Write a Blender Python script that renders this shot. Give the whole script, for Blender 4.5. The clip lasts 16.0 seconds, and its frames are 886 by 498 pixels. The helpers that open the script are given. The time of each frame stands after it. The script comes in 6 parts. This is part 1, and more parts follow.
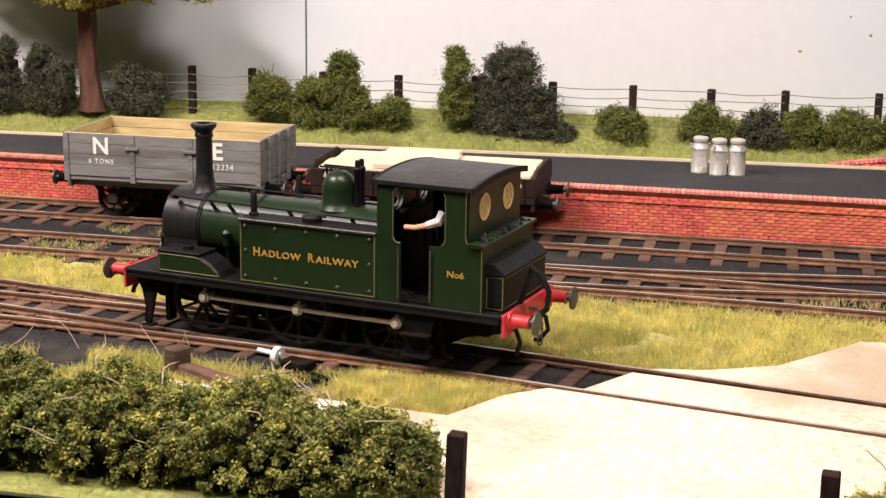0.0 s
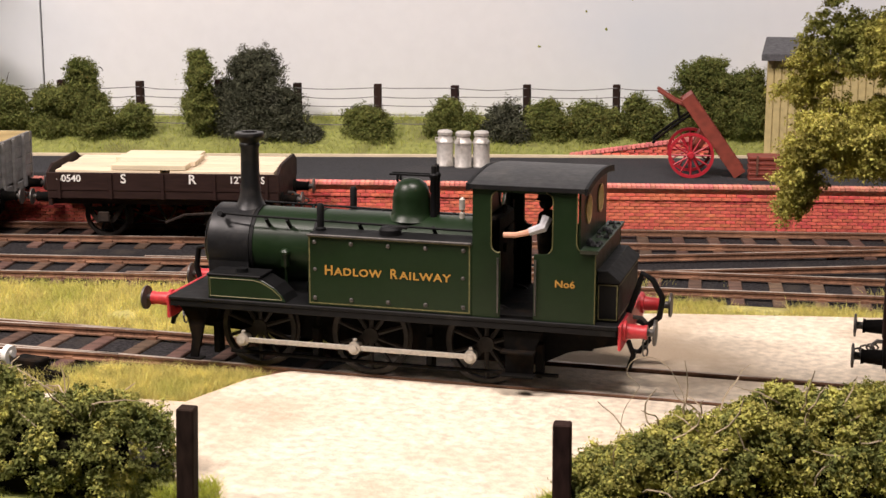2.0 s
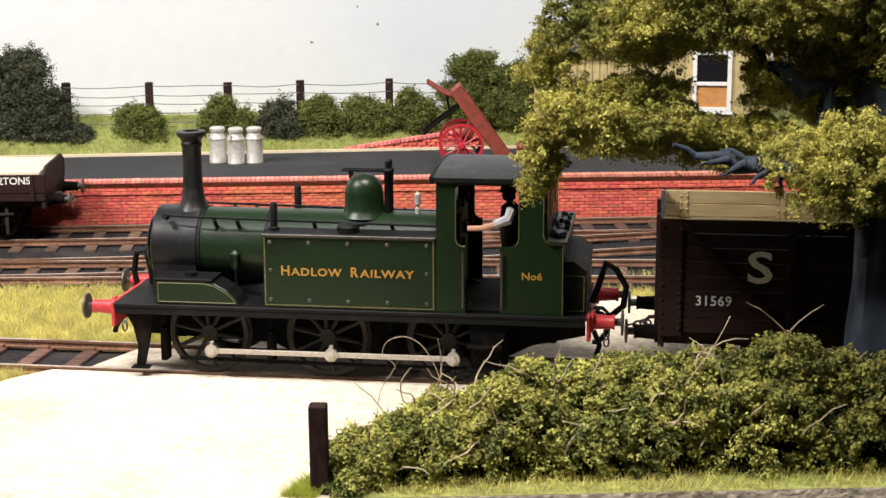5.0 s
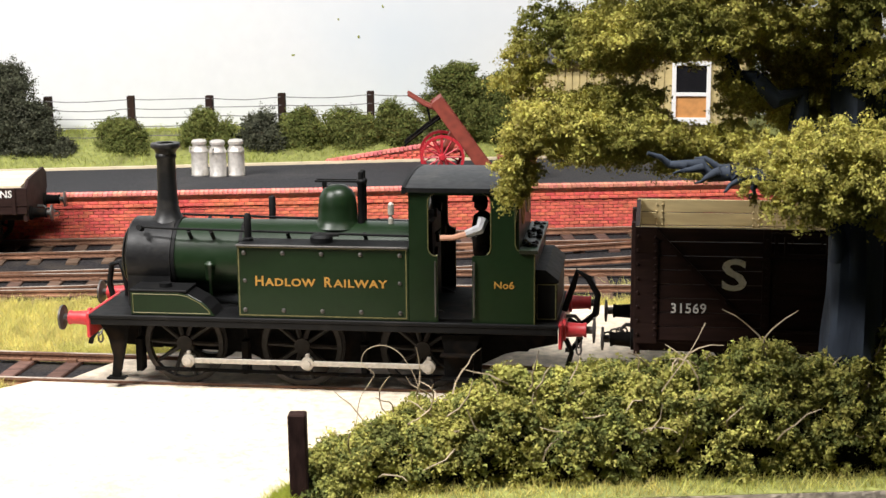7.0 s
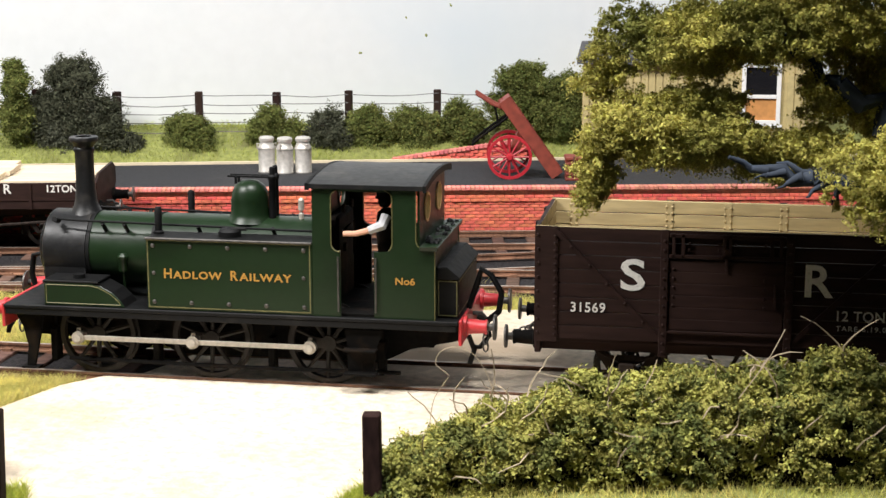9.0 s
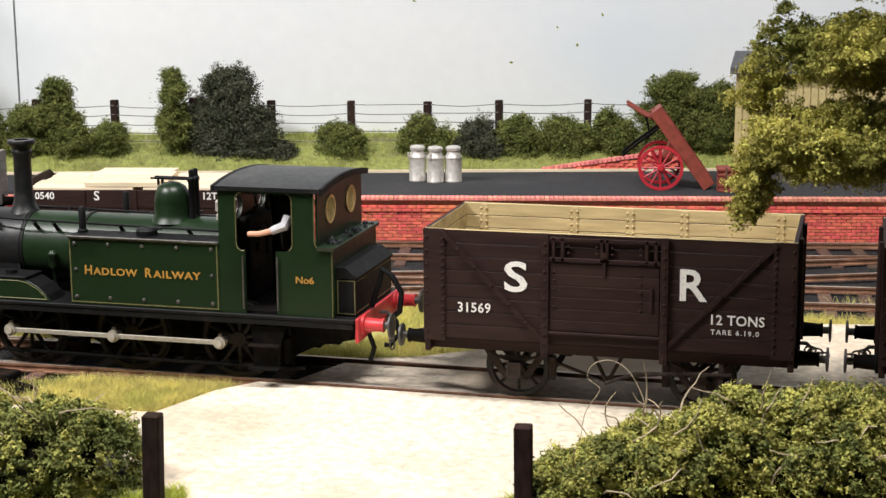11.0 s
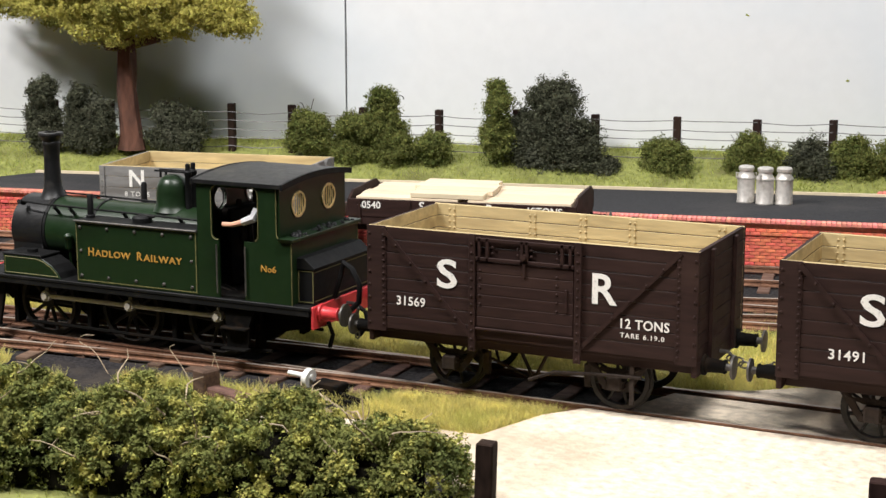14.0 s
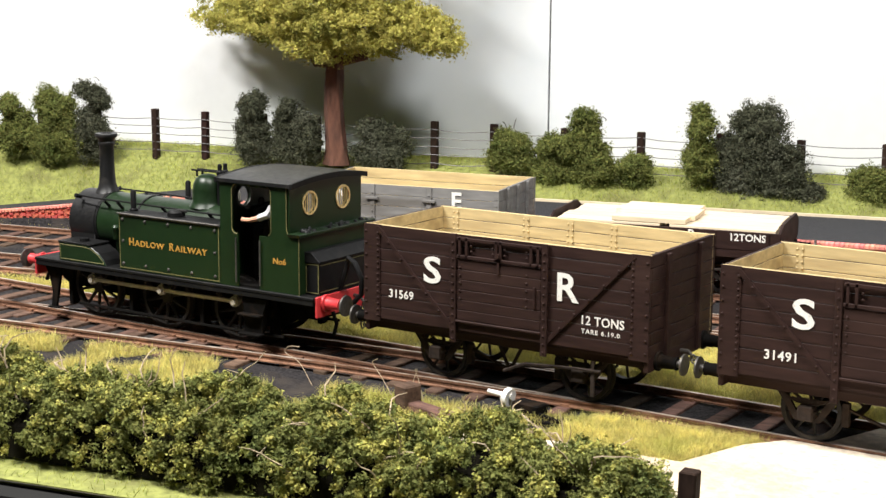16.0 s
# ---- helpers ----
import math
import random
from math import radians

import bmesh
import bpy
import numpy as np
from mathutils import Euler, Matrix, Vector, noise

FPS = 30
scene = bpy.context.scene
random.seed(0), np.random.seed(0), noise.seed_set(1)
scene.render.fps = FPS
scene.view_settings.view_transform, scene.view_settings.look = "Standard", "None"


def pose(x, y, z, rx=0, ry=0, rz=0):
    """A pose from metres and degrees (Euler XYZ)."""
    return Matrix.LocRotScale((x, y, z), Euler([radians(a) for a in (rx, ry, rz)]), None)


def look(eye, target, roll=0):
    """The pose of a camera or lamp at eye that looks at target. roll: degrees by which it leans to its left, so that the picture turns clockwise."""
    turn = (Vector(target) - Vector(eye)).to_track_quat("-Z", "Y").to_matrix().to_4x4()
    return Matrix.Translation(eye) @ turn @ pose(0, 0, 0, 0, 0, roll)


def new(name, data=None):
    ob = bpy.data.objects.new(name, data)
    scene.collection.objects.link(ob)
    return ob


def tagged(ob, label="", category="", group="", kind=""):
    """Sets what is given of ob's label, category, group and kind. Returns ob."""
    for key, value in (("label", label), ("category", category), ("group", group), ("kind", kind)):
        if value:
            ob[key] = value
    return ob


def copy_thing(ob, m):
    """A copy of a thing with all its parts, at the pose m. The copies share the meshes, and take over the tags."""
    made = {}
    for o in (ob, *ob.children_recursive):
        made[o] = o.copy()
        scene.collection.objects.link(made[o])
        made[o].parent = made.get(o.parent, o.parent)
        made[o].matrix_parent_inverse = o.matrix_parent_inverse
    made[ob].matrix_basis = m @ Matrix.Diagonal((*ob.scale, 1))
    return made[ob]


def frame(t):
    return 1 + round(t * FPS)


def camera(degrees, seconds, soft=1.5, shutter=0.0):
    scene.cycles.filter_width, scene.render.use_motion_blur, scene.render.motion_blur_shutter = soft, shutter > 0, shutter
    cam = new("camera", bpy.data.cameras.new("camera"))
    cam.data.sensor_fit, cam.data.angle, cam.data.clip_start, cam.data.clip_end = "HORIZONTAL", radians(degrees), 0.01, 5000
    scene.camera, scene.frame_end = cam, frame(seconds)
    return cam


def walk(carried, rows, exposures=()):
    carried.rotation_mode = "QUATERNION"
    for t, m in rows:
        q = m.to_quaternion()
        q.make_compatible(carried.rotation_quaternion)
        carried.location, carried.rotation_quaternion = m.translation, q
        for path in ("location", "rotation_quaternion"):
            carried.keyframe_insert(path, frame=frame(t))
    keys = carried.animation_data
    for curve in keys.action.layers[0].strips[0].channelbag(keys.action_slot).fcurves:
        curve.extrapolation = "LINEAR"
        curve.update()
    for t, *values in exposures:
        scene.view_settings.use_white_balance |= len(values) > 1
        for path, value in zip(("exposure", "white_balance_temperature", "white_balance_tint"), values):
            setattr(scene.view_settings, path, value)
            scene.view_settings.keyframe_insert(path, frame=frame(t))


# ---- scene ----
# exposure of the filming camera over time
EXPO = [(0.0, -0.06, 6600, 22), (1.0, -0.32, 6600, 22), (3.0, -0.15, 6450, 20), (4.5, 0.06, 6250, 14), (7.0, 0.22, 6050, 12), (8.5, 0.14, 6000, 11), (11.0, -0.10, 5990, 12), (12.5, -0.24, 5990, 12), (14.5, -0.04, 6030, 12), (16.0, 0.25, 6100, 11)]
cam = camera(31.33, 16.0, soft=1.5)
PATH = [
    (0.0, look((-0.0122, -0.5360, 0.1795), (-0.2480, -0.0016, 0.0422), 0.80)),
    (0.5, look((-0.0114, -0.5343, 0.1736), (-0.2299, 0.0073, 0.0357), 0.68)),
    (1.0, look((-0.0073, -0.5325, 0.1680), (-0.2076, 0.0168, 0.0331), 0.43)),
    (1.5, look((-0.0028, -0.5319, 0.1635), (-0.1809, 0.0261, 0.0333), -0.03)),
    (2.0, look((0.0003, -0.5299, 0.1599), (-0.1561, 0.0358, 0.0353), 0.09)),
    (2.5, look((0.0037, -0.5271, 0.1563), (-0.1211, 0.0457, 0.0284), 0.31)),
    (3.0, look((0.0023, -0.5249, 0.1550), (-0.1115, 0.0498, 0.0252), 0.21)),
    (3.5, look((0.0058, -0.5248, 0.1547), (-0.0967, 0.0522, 0.0257), -0.05)),
    (4.0, look((0.0117, -0.5249, 0.1550), (-0.0802, 0.0540, 0.0271), -0.19)),
    (4.5, look((0.0139, -0.5285, 0.1551), (-0.0720, 0.0518, 0.0294), -0.15)),
    (7.0, look((0.0179, -0.5355, 0.1547), (-0.0597, 0.0475, 0.0363), -0.46)),
    (7.5, look((0.0146, -0.5342, 0.1533), (-0.0651, 0.0484, 0.0340), -0.23)),
    (8.0, look((0.0119, -0.5345, 0.1540), (-0.0742, 0.0471, 0.0342), -0.20)),
    (8.5, look((0.0113, -0.5337, 0.1548), (-0.0791, 0.0472, 0.0351), -0.10)),
    (11.0, look((0.0088, -0.5351, 0.1569), (-0.1427, 0.0337, 0.0405), -0.36)),
    (11.5, look((0.0056, -0.5344, 0.1583), (-0.1594, 0.0305, 0.0416), -0.60)),
    (12.0, look((0.0021, -0.5322, 0.1569), (-0.1828, 0.0270, 0.0423), -0.80)),
    (12.5, look((-0.0027, -0.5280, 0.1571), (-0.2092, 0.0236, 0.0427), -0.35)),
    (13.0, look((-0.0066, -0.5244, 0.1567), (-0.2315, 0.0198, 0.0417), -0.05)),
    (13.5, look((-0.0100, -0.5220, 0.1576), (-0.2506, 0.0153, 0.0421), 0.05)),
    (14.0, look((-0.0100, -0.5227, 0.1595), (-0.2667, 0.0076, 0.0460), -0.03)),
    (14.5, look((-0.0087, -0.5234, 0.1609), (-0.2822, -0.0013, 0.0491), 0.06)),
    (15.0, look((-0.0102, -0.5256, 0.1610), (-0.3024, -0.0129, 0.0524), 0.01)),
    (15.5, look((-0.0128, -0.5262, 0.1613), (-0.3208, -0.0226, 0.0538), 0.39)),
    (16.0, look((-0.0133, -0.5275, 0.1615), (-0.3332, -0.0314, 0.0542), 0.45)),
]
walk(cam, PATH, EXPO)
# travel along the front track in mm
LOCO_TRAVEL = [(0.0, -303.2), (0.5, -267.1), (1.0, -233.8), (1.5, -199.2), (2.0, -167.9), (2.5, -140.1), (3.0, -121.4), (3.5, -106.3), (4.0, -98.5), (4.5, -98.4), (6.7, -98.4), (7.0, -100.5), (7.5, -110.6), (8.0, -122.8), (8.5, -139.0), (11.0, -247.9), (11.5, -274.0), (12.0, -297.8), (12.5, -323.5), (13.0, -347.3), (13.5, -372.2), (14.0, -394.7), (14.5, -418.9), (15.0, -441.2), (15.5, -465.0), (16.0, -488.1)]
WAGON_TRAVEL = [(0.0, 39.2), (3.5, 39.2), (3.6, 40.0), (4.0, 45.6), (4.5, 46.0), (6.7, 46.0), (7.0, 45.4), (7.5, 36.3), (8.0, 24.1), (8.5, 7.9), (11.0, -101.0), (11.5, -127.1), (12.0, -150.9), (12.5, -176.6), (13.0, -200.4), (13.5, -225.3), (14.0, -247.8), (14.5, -272.0), (15.0, -294.3), (15.5, -317.4), (16.0, -340.1)]

# ---------------------------------------------------------------- light
world = bpy.data.worlds.new("hall")
scene.world = world
world.use_nodes = True
world.node_tree.nodes["Background"].inputs[0].default_value = (0.95, 0.97, 1.0, 1)
world.node_tree.nodes["Background"].inputs[1].default_value = 0.012


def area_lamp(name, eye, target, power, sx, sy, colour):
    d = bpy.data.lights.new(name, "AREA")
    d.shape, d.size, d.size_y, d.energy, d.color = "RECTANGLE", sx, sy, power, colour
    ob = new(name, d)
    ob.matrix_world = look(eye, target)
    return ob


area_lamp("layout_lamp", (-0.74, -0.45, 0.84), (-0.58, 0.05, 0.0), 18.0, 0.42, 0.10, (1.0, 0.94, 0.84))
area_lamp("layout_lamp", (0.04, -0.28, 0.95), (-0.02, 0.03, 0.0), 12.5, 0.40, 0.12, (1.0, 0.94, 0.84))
# unseen overhead fill, assumed for the hall's cool ambient light
area_lamp("hall_fill", (-0.2, -0.4, 2.6), (-0.2, 0.0, 0.0), 3.2, 2.5, 2.5, (0.80, 0.91, 1.0))

# ---------------------------------------------------------------- materials
MATS = {}


def mat(name, base, rough=0.6, metal=0.0, var=0.25, scale=300.0, bump=0.15, bscale=None, second=None, smix=0.5, sscale=60.0, island=0.0, objrand=0.0, spec=0.5, aniso=(1, 1, 1), leafy=0.0):
    """Procedural surface: fine grain, broad stains, bump; scales in cycles per metre."""
    if name in MATS:
        return MATS[name]
    m = bpy.data.materials.new(name)
    m.use_nodes = True
    n, l = m.node_tree.nodes, m.node_tree.links
    b = n["Principled BSDF"]
    b.inputs["Metallic"].default_value = metal
    b.inputs["Specular IOR Level"].default_value = spec
    tc = n.new("ShaderNodeTexCoord")
    mp = n.new("ShaderNodeMapping")
    mp.inputs["Scale"].default_value = aniso
    l.new(tc.outputs["Object"], mp.inputs[0])

    def noise_node(s, detail=6.0):
        k = n.new("ShaderNodeTexNoise")
        k.inputs["Scale"].default_value, k.inputs["Detail"].default_value = s, detail
        l.new(mp.outputs[0], k.inputs["Vector"])
        return k.outputs["Fac"]

    def ramp(src, lo, hi):
        r = n.new("ShaderNodeMapRange")
        r.inputs["From Min"].default_value, r.inputs["From Max"].default_value = lo, hi
        l.new(src, r.inputs["Value"])
        return r.outputs["Result"]

    def mixc(f, a, c):
        x = n.new("ShaderNodeMix")
        x.data_type = "RGBA"
        for sock, v in ((x.inputs[0], f), (x.inputs[6], a), (x.inputs[7], c)):
            if isinstance(v, bpy.types.NodeSocket):
                l.new(v, sock)
            elif isinstance(v, tuple):
                sock.default_value = (*v, 1)
            else:
                sock.default_value = v
        return x.outputs[2]

    dark = tuple(c * (1 - var) for c in base)
    light = tuple(min(1, c * (1 + var)) for c in base)
    col = mixc(ramp(noise_node(scale), 0.3, 0.7), dark, light)
    if second:
        col = mixc(ramp(noise_node(sscale, 5.0), 0.62 - smix * 0.3, 0.78 - smix * 0.3), col, second)
    for amount, kind in ((island, "geo"), (objrand, "obj")):
        if amount:
            if kind == "geo":
                src = n.new("ShaderNodeNewGeometry").outputs["Random Per Island"]
            else:
                src = n.new("ShaderNodeObjectInfo").outputs["Random"]
            hsv = n.new("ShaderNodeHueSaturation")
            hue = n.new("ShaderNodeMapRange")
            hue.inputs["To Min"].default_value, hue.inputs["To Max"].default_value = 0.5 - 0.045 * amount, 0.5 + 0.03 * amount
            val = n.new("ShaderNodeMapRange")
            val.inputs["To Min"].default_value, val.inputs["To Max"].default_value = 1 - 0.6 * amount, 1 + 0.6 * amount
            mul = n.new("ShaderNodeMath")
            mul.operation = "MULTIPLY"
            mul.inputs[1].default_value = 7.31
            fr = n.new("ShaderNodeMath")
            fr.operation = "FRACT"
            l.new(src, mul.inputs[0]), l.new(mul.outputs[0], fr.inputs[0])
            l.new(src, hue.inputs["Value"]), l.new(fr.outputs[0], val.inputs["Value"])
            l.new(hue.outputs[0], hsv.inputs["Hue"]), l.new(val.outputs[0], hsv.inputs["Value"]), l.new(col, hsv.inputs["Color"])
            col = hsv.outputs[0]
    l.new(col, b.inputs["Base Color"])
    rr = n.new("ShaderNodeMapRange")
    rr.inputs["To Min"].default_value, rr.inputs["To Max"].default_value = max(0.05, rough - 0.1), min(1, rough + 0.12)
    l.new(noise_node((bscale or scale) * 0.5), rr.inputs["Value"])
    l.new(rr.outputs[0], b.inputs["Roughness"])
    if bump:
        bp = n.new("ShaderNodeBump")
        bp.inputs["Strength"].default_value, bp.inputs["Distance"].default_value = bump, 0.001
        l.new(noise_node(bscale or scale), bp.inputs["Height"])
        l.new(bp.outputs[0], b.inputs["Normal"])
    if leafy:
        tr = n.new("ShaderNodeBsdfTranslucent")
        ms = n.new("ShaderNodeMixShader")
        ms.inputs[0].default_value = leafy
        l.new(col, tr.inputs["Color"])
        l.new(b.outputs[0], ms.inputs[1]), l.new(tr.outputs[0], ms.inputs[2])
        l.new(ms.outputs[0], n["Material Output"].inputs["Surface"])
    MATS[name] = m
    return m


WHEELM = mat("dusty_wheel_black", (0.020, 0.017, 0.015), 0.6, var=0.35, scale=500, bump=0.1, second=(0.045, 0.034, 0.026), smix=0.25, sscale=120, spec=0.25)
BANKSOIL = mat("mossy_bank_earth", (0.23, 0.245, 0.065), 0.95, var=0.3, scale=300, bump=0.5, second=(0.15, 0.15, 0.045), smix=0.3, sscale=40)
GREEN = mat("loco_green_paint", (0.0078, 0.0205, 0.0062), 0.36, var=0.08, scale=500, bump=0.012, second=(0.006, 0.014, 0.0045), smix=0.25, sscale=40, spec=0.35)
BLACK = mat("satin_black_paint", (0.004, 0.004, 0.0043), 0.6, var=0.3, scale=700, bump=0.06, second=(0.013, 0.012, 0.011), smix=0.2, sscale=90, spec=0.22)
SMOKE = mat("smokebox_black", (0.009, 0.009, 0.0095), 0.42, var=0.3, scale=900, bump=0.05, second=(0.035, 0.032, 0.029), smix=0.25, sscale=120, spec=0.35)
UNDER = mat("grimy_underframe", (0.0045, 0.004, 0.0036), 0.75, var=0.4, scale=600, bump=0.15, second=(0.017, 0.011, 0.007), smix=0.3, sscale=120, spec=0.08)
GEAR = mat("rusty_running_gear", (0.032, 0.024, 0.020), 0.75, var=0.4, scale=500, bump=0.2, second=(0.040, 0.026, 0.018), smix=0.3, sscale=120, spec=0.12)
RED = mat("buffer_red_paint", (0.52, 0.035, 0.040), 0.45, var=0.15, scale=600, bump=0.04)
STEEL = mat("bright_steel", (0.44, 0.40, 0.34), 0.45, metal=0.12, var=0.2, scale=700, bump=0.05, second=(0.32, 0.27, 0.22), smix=0.2, sscale=200)
DARKSTEEL = mat("dark_steel", (0.10, 0.092, 0.085), 0.5, metal=0.6, var=0.3, scale=700, bump=0.05)
BRASS = mat("brass", (0.74, 0.56, 0.25), 0.35, metal=0.35, var=0.2, scale=500, bump=0.03)
GOLD = mat("gold_lettering", (0.42, 0.22, 0.036), 0.5, var=0.1, scale=800, bump=0.0)
LINING = mat("pale_lining", (0.13, 0.12, 0.045), 0.5, var=0.4, scale=900, bump=0.0)
WHITE = mat("white_lettering", (0.78, 0.76, 0.72), 0.6, var=0.08, scale=1500, bump=0.0, second=(0.45, 0.43, 0.42), smix=0.12, sscale=700)
BROWN = mat("wagon_brown", (0.024, 0.0115, 0.0095), 0.62, var=0.25, scale=350, bump=0.12, second=(0.038, 0.020, 0.016), smix=0.35, sscale=60, aniso=(0.25, 1, 1.6), spec=0.18)
TAN = mat("bare_wood_interior", (0.50, 0.39, 0.195), 0.7, var=0.18, scale=300, bump=0.2, second=(0.36, 0.27, 0.13), smix=0.3, sscale=70, aniso=(0.2, 1, 1.4))
GREY = mat("wagon_grey", (0.185, 0.18, 0.175), 0.7, var=0.2, scale=300, bump=0.2, second=(0.12, 0.11, 0.10), smix=0.35, sscale=80, aniso=(0.25, 1, 1.4))
TIMBER = mat("fresh_sawn_timber", (0.72, 0.60, 0.42), 0.65, var=0.12, scale=300, bump=0.1, objrand=0.15, aniso=(0.15, 1, 1))
SHEET = mat("white_sheeting", (0.74, 0.72, 0.68), 0.7, var=0.08, scale=200, bump=0.1)
RAIL = mat("rusty_rail", (0.165, 0.080, 0.045), 0.7, var=0.35, scale=900, bump=0.2, second=(0.30, 0.15, 0.085), smix=0.35, sscale=80)
RAILTOP = mat("worn_rail_head", (0.50, 0.42, 0.35), 0.45, metal=0.4, var=0.2, scale=300, bump=0.03, second=(0.22, 0.13, 0.085), smix=0.45, sscale=30)
SLEEPER = mat("creosoted_sleeper", (0.095, 0.059, 0.042), 0.85, var=0.4, scale=500, bump=0.4, objrand=0.45, island=0.35, aniso=(0.3, 1, 1), spec=0.20)
ASH = mat("dark_ash_ballast", (0.024, 0.022, 0.023), 0.95, var=0.75, scale=700, bump=0.9, bscale=600, second=(0.05, 0.042, 0.036), smix=0.3, sscale=45, spec=0.15)
ROADM = mat("pale_gravel_road", (0.70, 0.60, 0.47), 0.9, var=0.24, scale=300, bump=0.8, bscale=420, second=(0.45, 0.35, 0.245), smix=0.55, sscale=10)
SOIL = mat("grassy_earth", (0.40, 0.36, 0.12), 0.95, var=0.4, scale=350, bump=0.7, second=(0.22, 0.19, 0.07), smix=0.35, sscale=40)
PLAT = mat("tarmac_platform", (0.034, 0.034, 0.037), 0.85, var=0.35, scale=900, bump=0.35, second=(0.048, 0.046, 0.047), smix=0.3, sscale=25, spec=0.20)
BRICK = mat("red_brick", (0.56, 0.150, 0.080), 0.85, var=0.3, scale=500, bump=0.3, objrand=0.28, island=0.28)
COPING = mat("pink_brick_coping", (0.68, 0.24, 0.18), 0.85, var=0.2, scale=500, bump=0.3, objrand=0.3, island=0.3)
HEART_SHADE = mat("hedge_gap_shade", (0.010, 0.009, 0.006), 0.95, var=0.4, scale=300, bump=0.6, spec=0.05)
MORTAR = mat("mortar", (0.52, 0.30, 0.22), 0.95, var=0.2, scale=800, bump=0.3)
SKYB = mat("painted_backdrop", (0.70, 0.71, 0.72), 0.8, var=0.02, scale=120, bump=0.03, second=(0.61, 0.66, 0.71), smix=0.45, sscale=3.2)
POST = mat("dark_fence_post", (0.028, 0.016, 0.012), 0.85, var=0.4, scale=500, bump=0.4, objrand=0.4, aniso=(1, 1, 0.3), spec=0.12)
WIRE = mat("fence_wire", (0.09, 0.085, 0.085), 0.5, metal=0.4, var=0.1, scale=300, bump=0)
CHURN = mat("milk_churn_alloy", (0.56, 0.53, 0.49), 0.4, metal=0.35, var=0.15, scale=500, bump=0.08, second=(0.33, 0.30, 0.26), smix=0.3, sscale=150)
CARTRED = mat("cart_red_paint", (0.42, 0.018, 0.030), 0.45, var=0.15, scale=500, bump=0.05)
CARTBODY = mat("cart_red_brown", (0.21, 0.042, 0.026), 0.55, var=0.2, scale=300, bump=0.1)
HUT = mat("cream_weatherboard", (0.46, 0.37, 0.17), 0.75, var=0.12, scale=300, bump=0.15)
HUTROOF = mat("grey_roof_felt", (0.075, 0.075, 0.08), 0.85, var=0.3, scale=400, bump=0.3)
WHITEP = mat("white_paint", (0.78, 0.77, 0.75), 0.5, var=0.05, scale=400, bump=0.05)
ORANGE = mat("orange_blind", (0.52, 0.24, 0.07), 0.7, var=0.15, scale=300, bump=0.05)
DARKGLASS = mat("dark_window_glass", (0.01, 0.01, 0.012), 0.1, var=0.1, scale=100, bump=0)
HEDGE = mat("hedge_foliage", (0.17, 0.185, 0.050), 0.85, var=0.3, scale=260, bump=0, island=0.4, second=(0.115, 0.14, 0.040), smix=0.4, sscale=45, leafy=0.12, spec=0.20)
HEDGE2 = mat("fresh_hedge_foliage", (0.40, 0.385, 0.095), 0.85, var=0.3, scale=260, bump=0, island=0.4, second=(0.25, 0.27, 0.065), smix=0.35, sscale=45, leafy=0.15, spec=0.20)
DARKLEAF = mat("dark_bush_foliage", (0.075, 0.08, 0.050), 0.85, var=0.4, scale=200, bump=0, island=0.7, second=(0.115, 0.12, 0.085), smix=0.3, sscale=50, leafy=0.1, spec=0.15)
MIDLEAF = mat("green_bush_foliage", (0.15, 0.17, 0.045), 0.85, var=0.3, scale=200, bump=0, island=0.75, second=(0.075, 0.10, 0.022), smix=0.35, sscale=50, leafy=0.15, spec=0.20)
TREELEAF = mat("tree_foliage", (0.45, 0.42, 0.10), 0.85, var=0.3, scale=200, bump=0, island=0.4, second=(0.22, 0.23, 0.055), smix=0.35, sscale=30, leafy=0.28, spec=0.20)
GRASS = mat("static_grass", (0.66, 0.60, 0.19), 0.85, var=0.3, scale=120, bump=0, island=0.5, second=(0.52, 0.52, 0.13), smix=0.4, sscale=25, leafy=0.4)
LIME = mat("lush_grass", (0.42, 0.47, 0.07), 0.85, var=0.3, scale=120, bump=0, island=0.6, leafy=0.4)
GRASS2 = mat("bank_grass", (0.36, 0.40, 0.085), 0.85, var=0.3, scale=120, bump=0, island=0.7, second=(0.29, 0.34, 0.06), smix=0.4, sscale=25, leafy=0.4)
TWIG = mat("dry_twig", (0.42, 0.33, 0.22), 0.8, var=0.25, scale=400, bump=0.2)
BARK = mat("brown_bark", (0.10, 0.042, 0.026), 0.9, var=0.4, scale=250, bump=0.8, aniso=(1, 1, 0.3))
BLUEBARK = mat("blue_grey_bark", (0.020, 0.028, 0.044), 0.85, var=0.35, scale=160, bump=0.9, second=(0.05, 0.062, 0.085), smix=0.2, sscale=50, aniso=(1, 1, 0.3))
SKIN = mat("figure_flesh_paint", (0.62, 0.33, 0.22), 0.6, var=0.05, scale=400, bump=0)
SHIRT = mat("figure_pale_paint", (0.50, 0.50, 0.52), 0.7, var=0.1, scale=400, bump=0.05)
COAL = mat("coal", (0.012, 0.012, 0.013), 0.45, var=0.4, scale=500, bump=0.6, spec=0.30)
FASCIA = mat("black_fascia", (0.006, 0.006, 0.006), 0.9, var=0.2, scale=200, bump=0.05)
WALLM = mat("hall_wall", (0.45, 0.44, 0.42), 0.9, var=0.05, scale=20, bump=0.02)

# ---------------------------------------------------------------- mesh helpers (millimetres)
MM = 0.001


